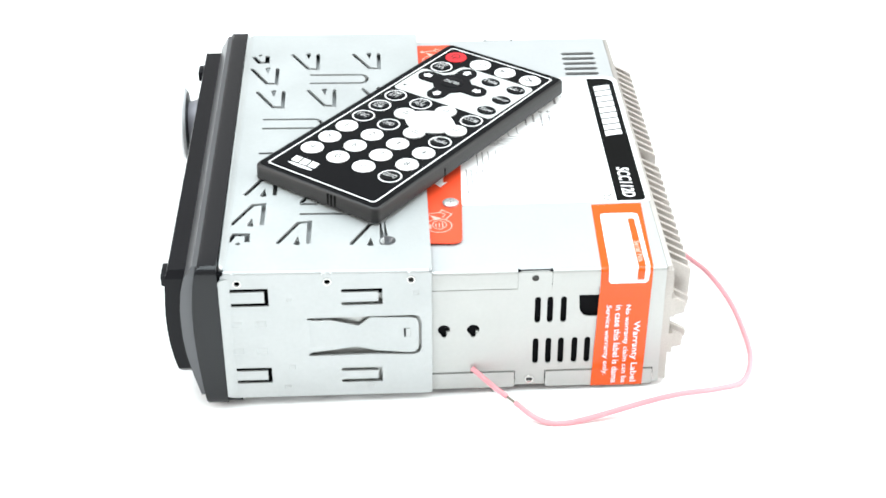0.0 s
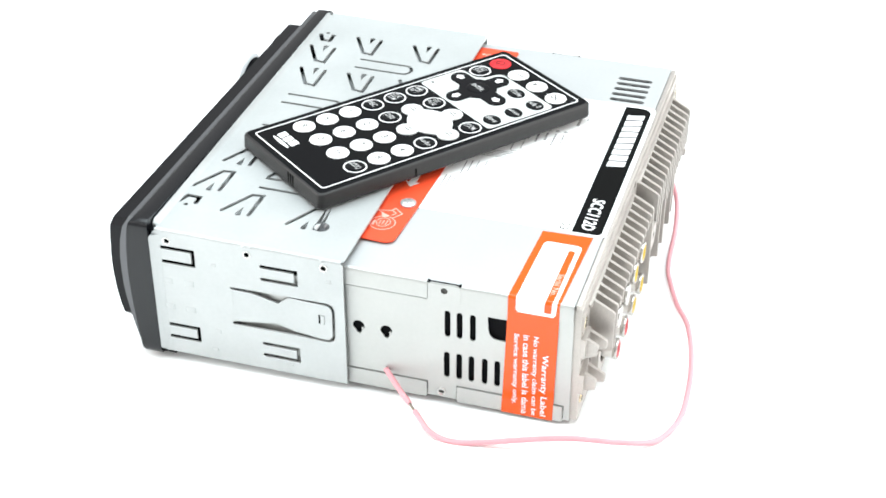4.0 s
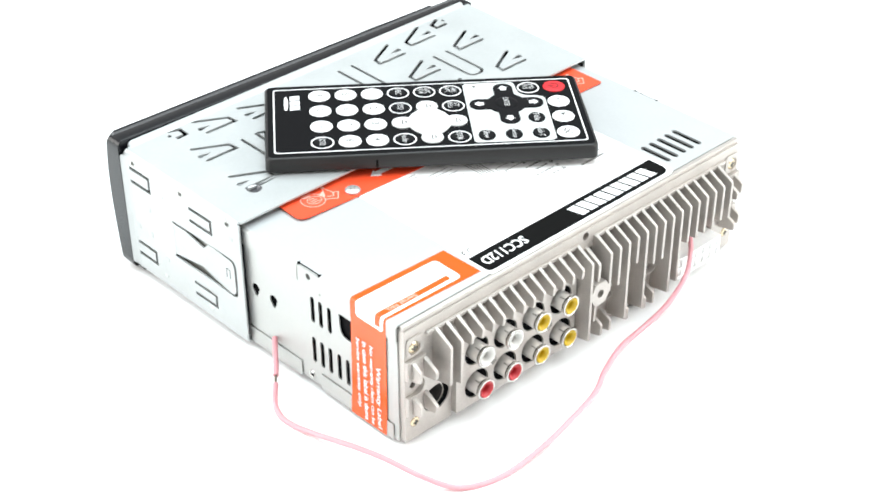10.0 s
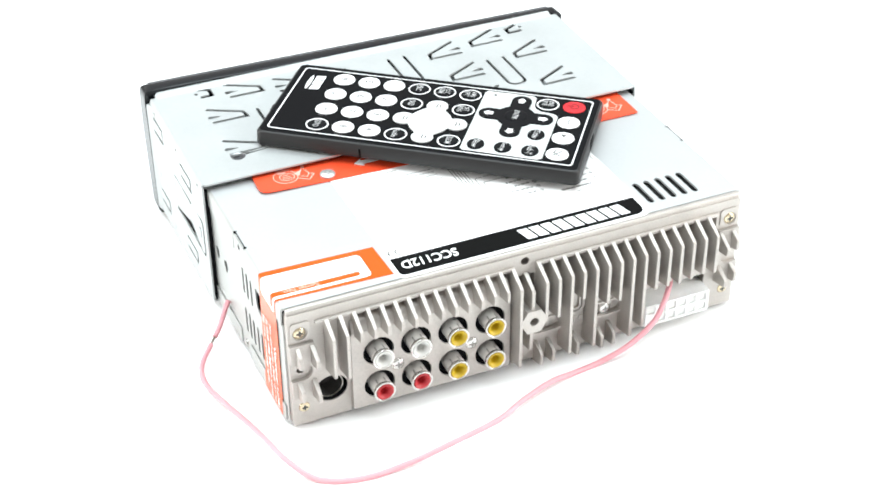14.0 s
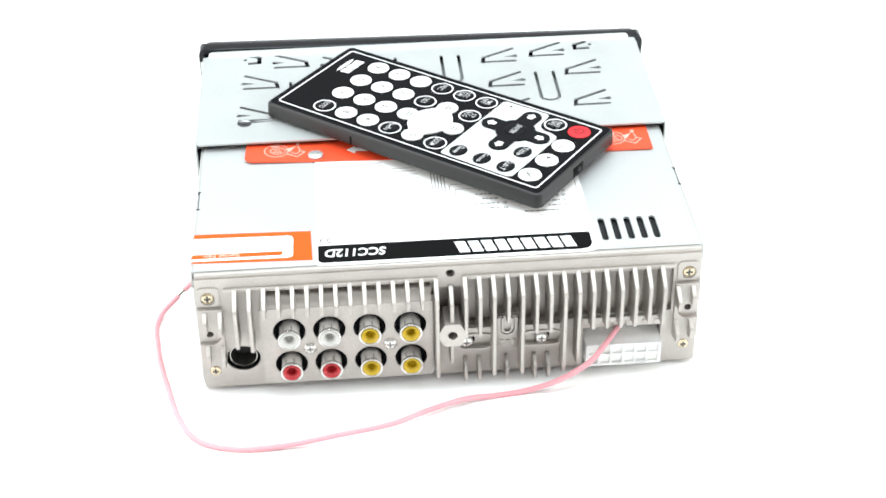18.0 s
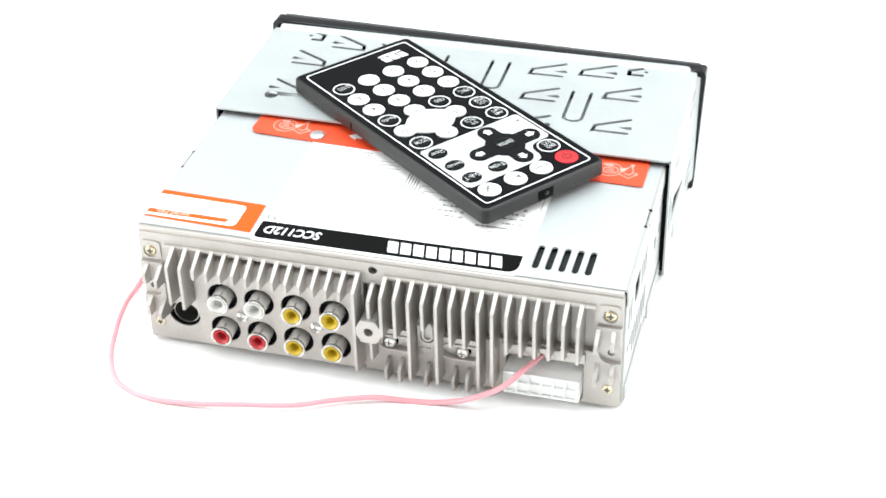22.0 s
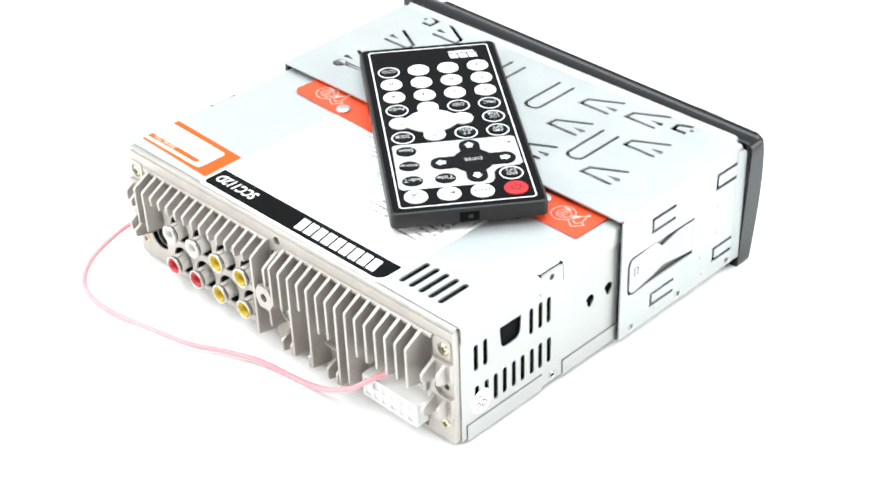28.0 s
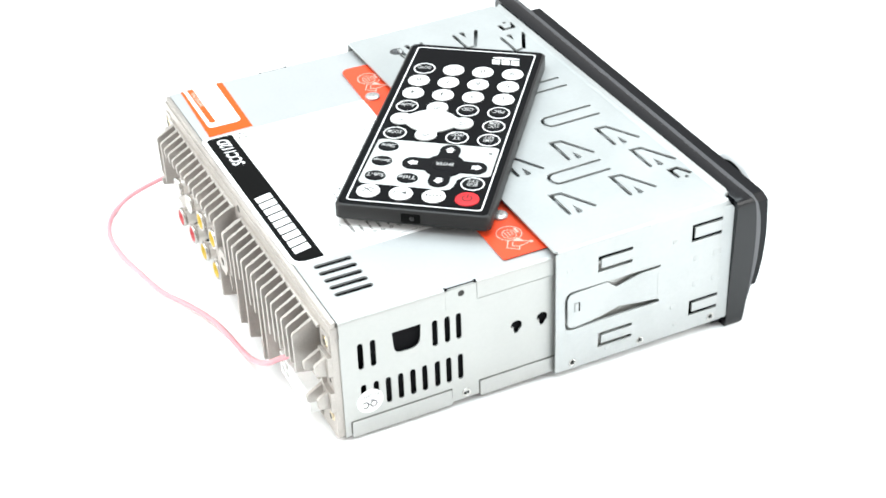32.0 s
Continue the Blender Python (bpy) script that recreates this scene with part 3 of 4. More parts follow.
for sx in (-1, 1):
    for x, deep, cut in ((80.3, 7.6, 2.8), (85.6, 5.6, 1.6)):
        fin(sx * x, 30.1, 36.4, deep, 1.5, cut)
        fin(sx * x, 16.0, 22.0, deep, 1.5, cut)
    dish = [(84.2 + 3.6 * math.cos(radians(a)), 26.3 + 3.6 * math.sin(radians(a))) for a in range(90, 271, 15)]
    s = Shape()
    s.sheet([(79.6, 15.6), (88.2, 14.6), (88.2, 22.7), *dish[::-1], (88.2, 29.9), (88.2, 37.6), (79.6, 37.6)], [], lambda u, v, w: (sx * u, -1.6 + w, v), 1.7)
    part("ear", s, CAST, sink, "raised ear with a dished screw hole")
    s = Shape()
    s.sheet(rrect(80.0, 38.6, 87.4, 46.2, 1.6), [disc(84.0, 41.8, 2.7, 18)], lambda u, v, w: (sx * u, -0.5 + w, v), 0.6)
    part("screw_boss", s, CAST, sink)
fin(0.0, 30.0, 41.4, 7.6, 1.5, 3.0)
fin(0.0, 12.0, 21.6, 6.4, 1.4, 0.8)
part("drilled_hole", Shape().lathe((2.7, 2.9, 10.4), (0, -1, 0), [(0.25, 0.001), (0.25, 0.9), (0, 0.95)], 12), DARK, sink)
s = Shape()
s.sheet([(5.4 * math.cos(radians(a)), 25.8 + 5.4 * math.sin(radians(a))) for a in range(0, 360, 60)], [disc(0, 25.8, 1.7, 18)], lambda u, v, w: (u, -8.4 + w, v), 11.4)
part("hex_standoff", s, CAST, sink, "hexagonal threaded standoff")
part("standoff_bore", Shape().lathe((0, -4.4, 25.8), (0, -1, 0), [(0.9, 0.001), (0.9, 1.75), (0.5, 1.75)], 16), CUT, sink)
# raised pads with long screw pockets, and the tongue with its U-shaped rims
for x0, x1, xa, xb in ((2.9, 14.4, 4.6, 12.2), (25.2, 39.2, 27.8, 36.6)):
    z = 17.6
    s = Shape()
    pocket = stroke([(xa, z), (xb, z)], 4.8)
    s.sheet(rrect(x0, 13.6, x1, 23.4, 0.6, 2), [pocket], lambda u, v, w: (u, -1.5 + w, v), 1.55)
    part("screw_pad", s, CAST, sink)
    s = Shape()
    s.sheet(stroke([(xa, z), (xb, z)], 7.0), [stroke([(xa, z), (xb, z)], 5.4)], lambda u, v, w: (u, -2.1 + w, v), 0.7)
    part("slot_rim", s, CAST, sink)
part("tongue", Shape().box(16.0, 23.6, -1.5, 0.05, 13.6, 28.0, 0.3), CAST, sink)
for r, wide in ((3.1, 1.0), (1.6, 0.8)):
    arc = [(19.8 + r * math.cos(radians(a)), 23.0 + r * math.sin(radians(a))) for a in range(180, 361, 22)]
    s = Shape()
    s.sheet(stroke([(19.8 - r, 27.4), *arc, (19.8 + r, 27.4)], wide), [], lambda u, v, w: (u, -2.5 + w, v), 1.1)
    part("slot_rim", s, CAST, sink)
for x in (17.2, 19.4, 21.6):
    part("cast_mark", Shape().box(x, x + 1.4, -1.85, -1.4, 15.4, 17.6, 0.1), CAST, sink)
for x in (48.4, 53.4, 58.2, 63.2, 68.2, 72.6):
    s = Shape().box(x, x + 2.0, -1.75, -1.3, 21.2, 23.0, 0.15)
    part("cast_mark", s, CAST, sink)
part("connector_brow", Shape().box(46.5, 59.6, -1.4, 0.1, 20.3, 24.6, 0.3).box(62.6, 76.0, -1.4, 0.1, 20.3, 24.6, 0.3).box(59.4, 62.8, -1.4, 0.1, 22.4, 24.6, 0.3), CAST, sink)
# Added near-black boxes: shade behind the rear openings, put in as colour.
part("rear_shade", Shape().box(-86, -80, 4.2, 11.5, 4, 49).box(-67, 46.6, 8.2, 11.5, 4, 49).box(-80, -67, 4.1, 11.5, 22, 49).box(-80, -67, 14.0, 14.5, 4, 22).box(81.2, 86, 4.1, 11.5, 4, 49).box(46.6, 81.2, 8.2, 11.5, 24, 49).box(76, 81.2, 8.2, 11.5, 4, 24), DARK, unit, "near-black boxes painting the shade behind the rear openings")


def screw(at, axis, r, mat, parent, name="screw"):
    """A cross-head screw: domed head, with dark bars painting the shade of its cross recess."""
    a = Vector(axis).normalized()
    s = Shape().lathe(at, a, [(-0.8, r), (0.25, r), (0.7, r * 0.86), (0.95, r * 0.55), (1.05, 0.001)], 20)
    head = part(name, s, mat, parent)
    e1 = Vector((1, 0, 0)) if abs(a.x) < 0.5 else Vector((0, 1, 0))
    e2 = a.cross(e1)
    s = Shape()
    for p, q in ((e1, e2), (e2, e1)):
        vs = []
        for h in (0.5, 1.09):
            for u, v in ((-1, -1), (1, -1), (1, 1), (-1, 1)):
                vs.append(Vector(at) + a * h + p * u * r * 0.5 + q * v * r * (0.15 if mat is BRASS else 0.11))
        s.poly(vs, [(0, 1, 2, 3), (7, 6, 5, 4), (0, 4, 5, 1), (1, 5, 6, 2), (2, 6, 7, 3), (3, 7, 4, 0)])
    part("cross_recess", s, CROSS if mat is STEEL else CUT, head)
    return head


for x in (-84.1, 84.0):
    screw((x, 0.35, 41.8), (0, -1, 0), 2.4, BRASS, unit)
    screw((x, 0.35, 10.0), (0, -1, 0), 2.1, BRASS, unit)
for x in (-50.0, -21.8):
    screw((x, -2.4, 19.5), (0, -1, 0), 2.4, STEEL, unit)
for x in (5.4, 32.2):
    screw((x, -1.3, 17.6), (0, -1, 0), 2.5, STEEL, unit)
    # A flat black patch paints the shade at the pocket's floor.
    part("screw_hole", Shape().sheet(stroke([(x, 17.6), (x + 0.8, 17.6)], 4.6), [], lambda u, v, w: (u, -0.2 + w, v), 0.15), DARK, sink)
part("aerial_socket", Shape().lathe((-73.9, 2.4, 14.9), (0, -1, 0), [(-6, 5.0), (0.6, 5.0), (0.9, 4.85), (0.9, 4.65), (0.5, 4.55)], 28), CHROME, unit, "chrome aerial socket in a dark recess")

part("aerial_bore", Shape().lathe((-73.9, 2.4, 14.9), (0, -1, 0), [(0.45, 4.6), (-6.0, 4.4), (-6.0, 0.001)], 28), CUT, unit)
# Near-black lining paints the shade round the aerial socket.
part("aerial_well", Shape().sheet([(x * 0.985 - 1.1, z * 0.97 + 0.45) for x, z in aerial_hole], [[(x * 0.98 - 1.48, z * 0.94 + 0.9) for x, z in aerial_hole]], lambda u, v, w: (u, 0.4 + w, v), 9.0), DARK, unit)
for k, (x, z) in enumerate(RCA):
    colour, word = ((WHITE_PLASTIC, "white"), (WHITE_PLASTIC, "white"), (YELLOW, "yellow"), (YELLOW, "yellow"), (RED, "red"), (RED, "red"), (YELLOW, "yellow"), (YELLOW, "yellow"))[k]
    barrel = part("phono_socket", Shape().lathe((x, 0, z + 0.5), (0, -1, 0), [(-0.2, 3.6), (5.0, 3.6), (6.0, 3.62), (6.1, 3.1), (1.0, 3.05)], 32), NICKEL, unit, "chrome phono socket with %s insulator" % word)
    part("rim", Shape().lathe((x, 0, z + 0.5), (0, -1, 0), [(5.9, 3.62), (6.3, 3.8), (6.7, 4.0), (7.2, 4.08), (7.55, 3.95), (7.68, 3.6), (7.5, 3.25), (6.9, 3.06), (5.9, 3.05)], 32), STEEL, barrel)
    rim_r = 3.3 if colour is WHITE_PLASTIC else 3.08
    part("insulator", Shape().lathe((x, 0, z + 0.5), (0, -1, 0), [(1.0, 3.0), (7.1, 3.04), (7.66, rim_r), (7.75, rim_r - 0.25), (7.6, 2.6), (7.1, 2.0), (6.2, 1.55), (2.0, 1.5)], 28), colour, barrel)
    part("centre_contact", Shape().lathe((x, 0, z + 0.5), (0, -1, 0), [(1.5, 1.5), (5.2, 1.5), (5.3, 1.2), (4.4, 0.9), (3.8, 0.001)], 16), colour, barrel)
    part("bushing", Shape().lathe((x, 0, z + 0.5), (0, -1, 0), [(0.5, 5.9), (1.7, 5.6), (1.7, 5.0), (0.1, 4.9), (0.1, 3.5)], 28), DARK, barrel, "black bushing in the panel opening")
    # Flat dark patches on the barrel paint the shade of its slots.
    for a in (75, 122, 255, 302):
        d = Vector((math.cos(radians(a)), 0, math.sin(radians(a))))
        t = Vector((-d.z, 0, d.x))
        c = Vector((x, -4.7, z + 0.5)) + d * 3.55
        vs = [c + t * p * 0.27 + Vector((0, q * 1.1, 0)) + d * (0.10 - 0.03 * abs(p)) for p, q in ((-1, -1), (0, -1.25), (1, -1), (1, 1), (0, 1), (-1, 1))]
        s = Shape()
        s.poly(vs, [tuple(range(6))])
        part("spring_slot", s, CROSS, barrel)

# wiring connector with two rows of six wells
s = Shape()
wells = []
for i in range(6):
    for j in range(2):
        x0, z0 = 48.8 + 4.32 * i, 6.95 + 4.15 * j
        wells.append(rrect(x0, z0, x0 + 3.3, z0 + 3.3, 0.4, 2))
s.sheet(rrect(47.9, 6.05, 75.0, 15.35, 0.4, 2), wells, lambda u, v, w: (u, -5.2 + w, v), 0.9)
s.box(47.9, 75.0, -4.3, 9.4, 6.05, 15.35)
plug = part("wiring_connector", s, NYLON, unit, "natural white twelve-way wiring connector")
part("shroud", Shape().box(47.0, 75.9, 8.8, 9.6, 2.6, 21.4).box(47.0, 47.8, 3.5, 8.8, 2.6, 20.0).box(47.0, 75.9, 3.5, 9.6, 20.3, 20.9), NYLON, plug)

# ---- stickers ----
s = Shape()
flat(s, [(-44.6, 1.7), (-45.5, 2.1), (-45.8, 3.0), (-45.8, 71.5), (52.0, 69.0), (52.0, 5.6), (51.6, 3.8), (50.5, 2.4), (48.8, 1.7)], [], TOP, 0.07)
paper = part("data_sticker", s, PAPER, unit, "white paper sticker with a pale wiring diagram")
part("black_band", flat(Shape(), [(-43.6, 3.4), (-44.8, 4.0), (-45.3, 5.2), (-45.3, 14.0), (50.5, 14.0), (50.5, 7.2), (49.9, 5.2), (48.6, 3.9), (46.6, 3.4)], [], TOP + 0.07, 0.04), INK, paper, "black name band on the sticker")
for i in range(9):
    x = 44.9 - 4.66 * i
    w = 3.7
    part("mark_block", flat(Shape(), [(x, 5.3), (x - w, 5.3), (x - w - 1.5, 11.9), (x - 1.5, 11.9)], [], TOP + 0.115, 0.03), WHITE_INK, paper, "white block of the maker's mark")
lettering("lettering", "SCC112D", (-32.3, 9.0, TOP + 0.13), (-1, 0, 0), (0, -1, 0), 21.2, 4.8, WHITE_INK, paper, bold=0.02, slant=0.12)
s = Shape()
for x in (-40.6, -43.2):
    bow = [(x + 1.3 * math.cos(radians(a)), 17.1 + 1.5 * math.sin(radians(a))) for a in range(80, 281, 20)]
    flat(s, stroke(bow, 0.55), [], TOP + 0.07, 0.03)
flat(s, stroke([(-44.4, 17.1), (-43.2, 17.1)], 0.5), [], TOP + 0.105, 0.02)
part("approval_mark", s, LEGEND, paper)
# wiring diagram: pale parallel runs and rows of unreadable small print
rnd = random.Random(4)
INK_Z = TOP + 0.07
s = Shape()
for i in range(5):
    x = -2.6 + 1.15 * i
    flat(s, stroke([(x, 63), (x, 42.4 - 0.5 * (i % 2))], 0.34, False), [], INK_Z, 0.03)
for x, y, reach, low in ((3.6, 49.7, 8.0, 42.2), (5.5, 46.2, 10.0, 41.3), (-4.4, 53.0, -1.5, 45.0), (-6.2, 50.5, -2.5, 44.0)):
    flat(s, stroke([(x, low), (x, y - 0.5), (x + math.copysign(0.5, reach), y), (x + reach, y)], 0.26, False), [], INK_Z, 0.03)
for i, y in enumerate((63.0, 60.9, 58.6, 55.6, 52.8)):
    flat(s, stroke([(-19.2 + 1.6 * i, y), (-8.6 + 0.6 * i, y)], 0.3, False), [], INK_Z, 0.03)
flat(s, stroke([(-27.8, 62), (-26.9, 36.7)], 0.2, False), [], INK_Z, 0.03)
flat(s, stroke([(50.2, 62), (50.2, 24)], 0.2, False), [], INK_Z, 0.03)
tagged(part("wiring_diagram", s, PALE_INK, paper), kind="stuff")


def print_row(s, xa, xb, y, high=0.95, dense=1.0):
    """One row of words too small to read, as plain bars."""
    x = xa
    while x < xb - 0.5:
        w = min(rnd.uniform(0.7, 2.1), xb - x)
        h = high * rnd.uniform(0.75, 1.0)
        flat(s, [(x, y - h / 2), (x + w, y - h / 2), (x + w, y + h / 2), (x, y + h / 2)], [], INK_Z, 0.03)
        x += w + rnd.uniform(0.3, 0.6) / dense


s = Shape()
for k in range(7):
    y = 32.5 + 3.2 * k
    print_row(s, (14.2, 11.5, 14.9, 12.8)[k % 4], 20.8, y)
    print_row(s, (38.4, 37.6, 39.0)[k % 3], 43.0, y - 0.2)
    for x in (23.0, 44.9):
        flat(s, disc(x, y - 0.1, 0.8, 14), [disc(x, y - 0.1, 0.5, 14)], INK_Z, 0.03)
        flat(s, disc(x, y - 0.1, 0.25, 8), [], INK_Z, 0.03)
print_row(s, 29.4, 42.6, 29.1, 1.15, 1.6)
for k, y in enumerate((67.6, 65.8, 63.9, 61.4, 59.0, 56.4)):
    print_row(s, (-38.0, -33.0, -28.0, -25.0, -22.5, -21.5)[k], -20.5, y, 0.5, 2.0)
for k in range(8):
    print_row(s, -43.6, (-37.6, -39.4, -38.4)[k % 3], 64.0 - 3.3 * k, 0.34, 0.7)
print_row(s, 34.6, 39.0, 26.2, 0.5)
print_row(s, 27.0, 44.5, 21.8, 0.45)
print_row(s, 26.0, 43.0, 19.2, 0.45)
tagged(part("small_print", s, PALE_INK, paper), kind="stuff")
s = Shape()
for x0, x1, y0, y1 in ((11.4, 17.3, 23.0, 25.0), (-8.1, -4.9, 21.2, 24.4), (-3.6, -1.2, 21.2, 24.4), (-0.2, 1.6, 21.2, 24.4)):
    for x, inward in ((x0, 0.9), (x1, -0.9)):
        flat(s, stroke([(x + inward, y0), (x, y0), (x, y1), (x + inward, y1)], 0.2, False), [], INK_Z, 0.03)
flat(s, [(13.4, 22.9), (15.0, 22.9), (14.2, 23.7)], [], INK_Z, 0.03)
tagged(part("small_print", s, PALE_INK, paper), kind="stuff")

# red-orange strip, springing a little off the cover
s = Shape()
corner = [(-72.2 + 3.4 * (1 - math.cos(radians(q))), 75.0 - 3.4 * math.sin(radians(q))) for q in (0, 18, 36, 54, 72, 90)]


def sprung(u, v, w):
    """The strip lies flat in its middle; both ends lift."""
    return (u, v, TOP + 0.12 + w + 0.55 * min(1.0, max(0.0, (-u - 46) / 26)) + 0.25 * min(1.0, max(0.0, (u - 60) / 22)))


def on_strip(u, v, w):
    return sprung(u, v, w + 0.32)


edge = [(-71.6, 87.5), (-72.2, 75.0), *corner[1:], (-46.0, 70.6), (-20.0, 69.6), (30.0, 68.2), (60.0, 67.6), (82.4, 67.0), (83.2, 67.6), (83.4, 87.5), (60.0, 87.5), (-46.0, 87.5)]
s.sheet(edge, [], sprung, 0.3)
strip = part("transport_strip", s, RED_ORANGE, unit, "red-orange plastic strip with pale printed emblems")
for cx, cy in ((-60.2, 79.4), (69.3, 76.4)):
    s = Shape()
    s.sheet(disc(cx, cy, 4.7, 32), [disc(cx, cy, 4.36, 32)], on_strip, 0.03)
    s.sheet(disc(cx + 0.5, cy - 0.2, 3.0, 24, 2.6), [disc(cx + 0.5, cy - 0.2, 2.7, 24, 2.3)], on_strip, 0.03)
    for i in range(3):
        s.sheet(rrect(cx - 1.4 + 0.2 * i, cy - 1.5 + 1.2 * i, cx + 2.2 - 0.4 * i, cy - 1.15 + 1.2 * i, 0.12, 2), [], on_strip, 0.03)
    s.sheet(rrect(cx - 2.2, cy + 2.7, cx + 1.0, cy + 3.7, 0.3, 2), [], on_strip, 0.03)
    s.sheet([(cx + 3.6, cy + 1.2), (cx + 7.2, cy + 2.9), (cx + 5.2, cy - 0.9), (cx + 4.4, cy - 0.6)], [], on_strip, 0.03)
    s.sheet(stroke([(cx + 4.4, cy - 0.6), (cx + 8.0, cy + 4.2), (cx + 9.0, cy - 0.6), (cx + 10.8, cy - 1.4), (cx + 7.8, cy - 4.9), (cx + 4.0, cy - 2.4)], 0.36, False), [], on_strip, 0.03)
    s.sheet(stroke([(cx + 9.0, cy - 0.6), (cx + 7.6, cy - 2.6), (cx + 5.6, cy - 1.4)], 0.34, False), [], on_strip, 0.03)
    s.sheet(disc(cx + 8.1, cy + 4.5, 0.75, 12), [], on_strip, 0.03)
    part("emblem", s, PALE_PRINT, strip)
part("arrow", flat(Shape(), [(-33.5, 77.8), (-30.2, 75.2), (-30.2, 76.6), (-22.5, 76.4), (-22.5, 79.2), (-30.2, 79.2), (-30.2, 80.5)], [], TOP + 0.45, 0.03), WHITE_INK, strip)
for x, y in ((-45.3, 74.6), (57.8, 78.8)):
    head = part("strip_screw", Shape().lathe((x, y, TOP + 0.1), (0, 0, 1), [(0.0, 2.7), (0.7, 3.0), (1.1, 2.95), (1.45, 2.6), (1.7, 1.8), (1.78, 0.001)], 32), ZINC, unit, "bright zinc cross-head screw")
    # Dark bars on the head paint the shade in the cross.
    s = Shape()
    for du, dv in ((1.35, 0.26), (0.26, 1.35)):
        s.box(x - du, x + du, y - dv, y + dv, TOP + 1.2, TOP + 1.84 + 0.01 * du)
    part("cross_recess", s, CUT, head)
# A flat black disc paints the shade of a notch by the screw.
part("screw_notch", Shape().lathe((-45.0, 71.5, TOP + 0.02), (0, 0, 1), [(0.0, 0.001), (0.0, 1.8), (0.06, 1.8)], 20), DARK, unit)

# orange warranty label, folded over the edge
s = Shape()
flat(s, [(-88.3, 7.3), (-47.2, 5.7), (-47.7, 23.8), (-88.3, 25.2)], [], TOP, 0.10)
prof = [(-88.3, TOP + 0.10), (-88.85, TOP - 0.08), (-89.28, TOP - 0.55), (-89.44, TOP - 1.2), (-89.46, 44.8), (-89.30, 42.0), (-89.22, 9.2), (-89.5, 8.2), (-89.52, 1.6)]
ya = [7.3, 7.4, 7.5, 7.5, 7.5, 7.6, 8.2, 8.25, 8.4]
yb = [25.2, 25.25, 25.3, 25.3, 25.3, 25.4, 26.5, 26.6, 26.8]
s.poly([(x, y, zz) for (x, zz), y in zip(prof, ya)] + [(x, y, zz) for (x, zz), y in zip(prof, yb)], [(i, i + 1, i + 10, i + 9) for i in range(8)])
warranty = part("warranty_label", s, ORANGE, unit, "orange warranty label folded over the edge, white print")
s = Shape()
flat(s, [(-88.4, 8.4), (-56.2, 7.9), (-54.6, 8.3), (-54.0, 9.6), (-53.9, 19.6), (-54.4, 21.0), (-55.8, 21.5), (-88.4, 22.4)], [], TOP + 0.10, 0.04)
prof = [(-88.3, TOP + 0.14), (-88.87, TOP - 0.06), (-89.31, TOP - 0.55), (-89.48, TOP - 1.2), (-89.50, 46.6), (-89.50, 45.6)]
ya = [8.4, 8.5, 8.5, 8.5, 8.8, 9.6]
yb = [22.4, 22.45, 22.5, 22.5, 22.5, 21.7]
s.poly([(x, y, zz) for (x, zz), y in zip(prof, ya)] + [(x, y, zz) for (x, zz), y in zip(prof, yb)], [(i, i + 1, i + 7, i + 6) for i in range(5)])
part("white_field", s, WHITE_INK, warranty)
s = Shape()
flat(s, [(-88.4, 9.8), (-58.2, 9.6), (-57.6, 10.2), (-57.6, 12.0), (-88.4, 12.4)], [], TOP + 0.14, 0.03)
prof = [(-88.3, TOP + 0.17), (-88.88, TOP - 0.04), (-89.34, TOP - 0.55), (-89.51, TOP - 1.2), (-89.53, 47.0)]
s.poly([(x, 9.9 + 0.1 * i, zz) for i, (x, zz) in enumerate(prof)] + [(x, 12.4 + 0.1 * i, zz) for i, (x, zz) in enumerate(prof)], [(i, i + 1, i + 6, i + 5) for i in range(4)])
part("serial_bar", s, ORANGE, warranty)
lettering("lettering", "Serial No.", (-79.0, 10.9, TOP + 0.18), (-1, 0, 0), (0, -1, 0), 13.2, 2.1, PALE_PRINT, warranty, bold=0.01)
for words, y, z0, z1, hgt in (("Warranty Label", 12.0, 29.6, 3.0, 2.9), ("No warranty claim can be", 15.3, 36.6, 2.6, 2.3), ("in case this label is dama", 18.4, 36.6, 2.6, 2.3), ("Service warranty only.", 22.1, 36.6, 6.2, 2.3)):
    lettering("lettering", words, (-89.62, y, (z0 + z1) / 2), (0, 0, -1), (0, -1, 0), z0 - z1, hgt, WHITE_INK, warranty, bold=0.012)

# round check sticker
s = Shape()
s.sheet(disc(12.2, 15.2, 4.9, 32), [], lambda u, v, w: (88.92 + w, u, v), 0.08)
check = part("check_sticker", s, PAPER, unit, "small round white check sticker")
lettering("lettering", "QC", (89.02, 12.2, 14.0), (0, -1, 0), (0, 0, -1), 5.4, 3.4, INK, check, bold=0.01)
lettering("lettering", "PASSED", (89.02, 12.2, 17.4), (0, -1, 0), (0, 0, -1), 6.6, 1.5, INK, check)

# ---- pink lead ----


def local(x, y, z):
    return Vector((x, y, z - 0.0152 * y + 0.00226 * x))


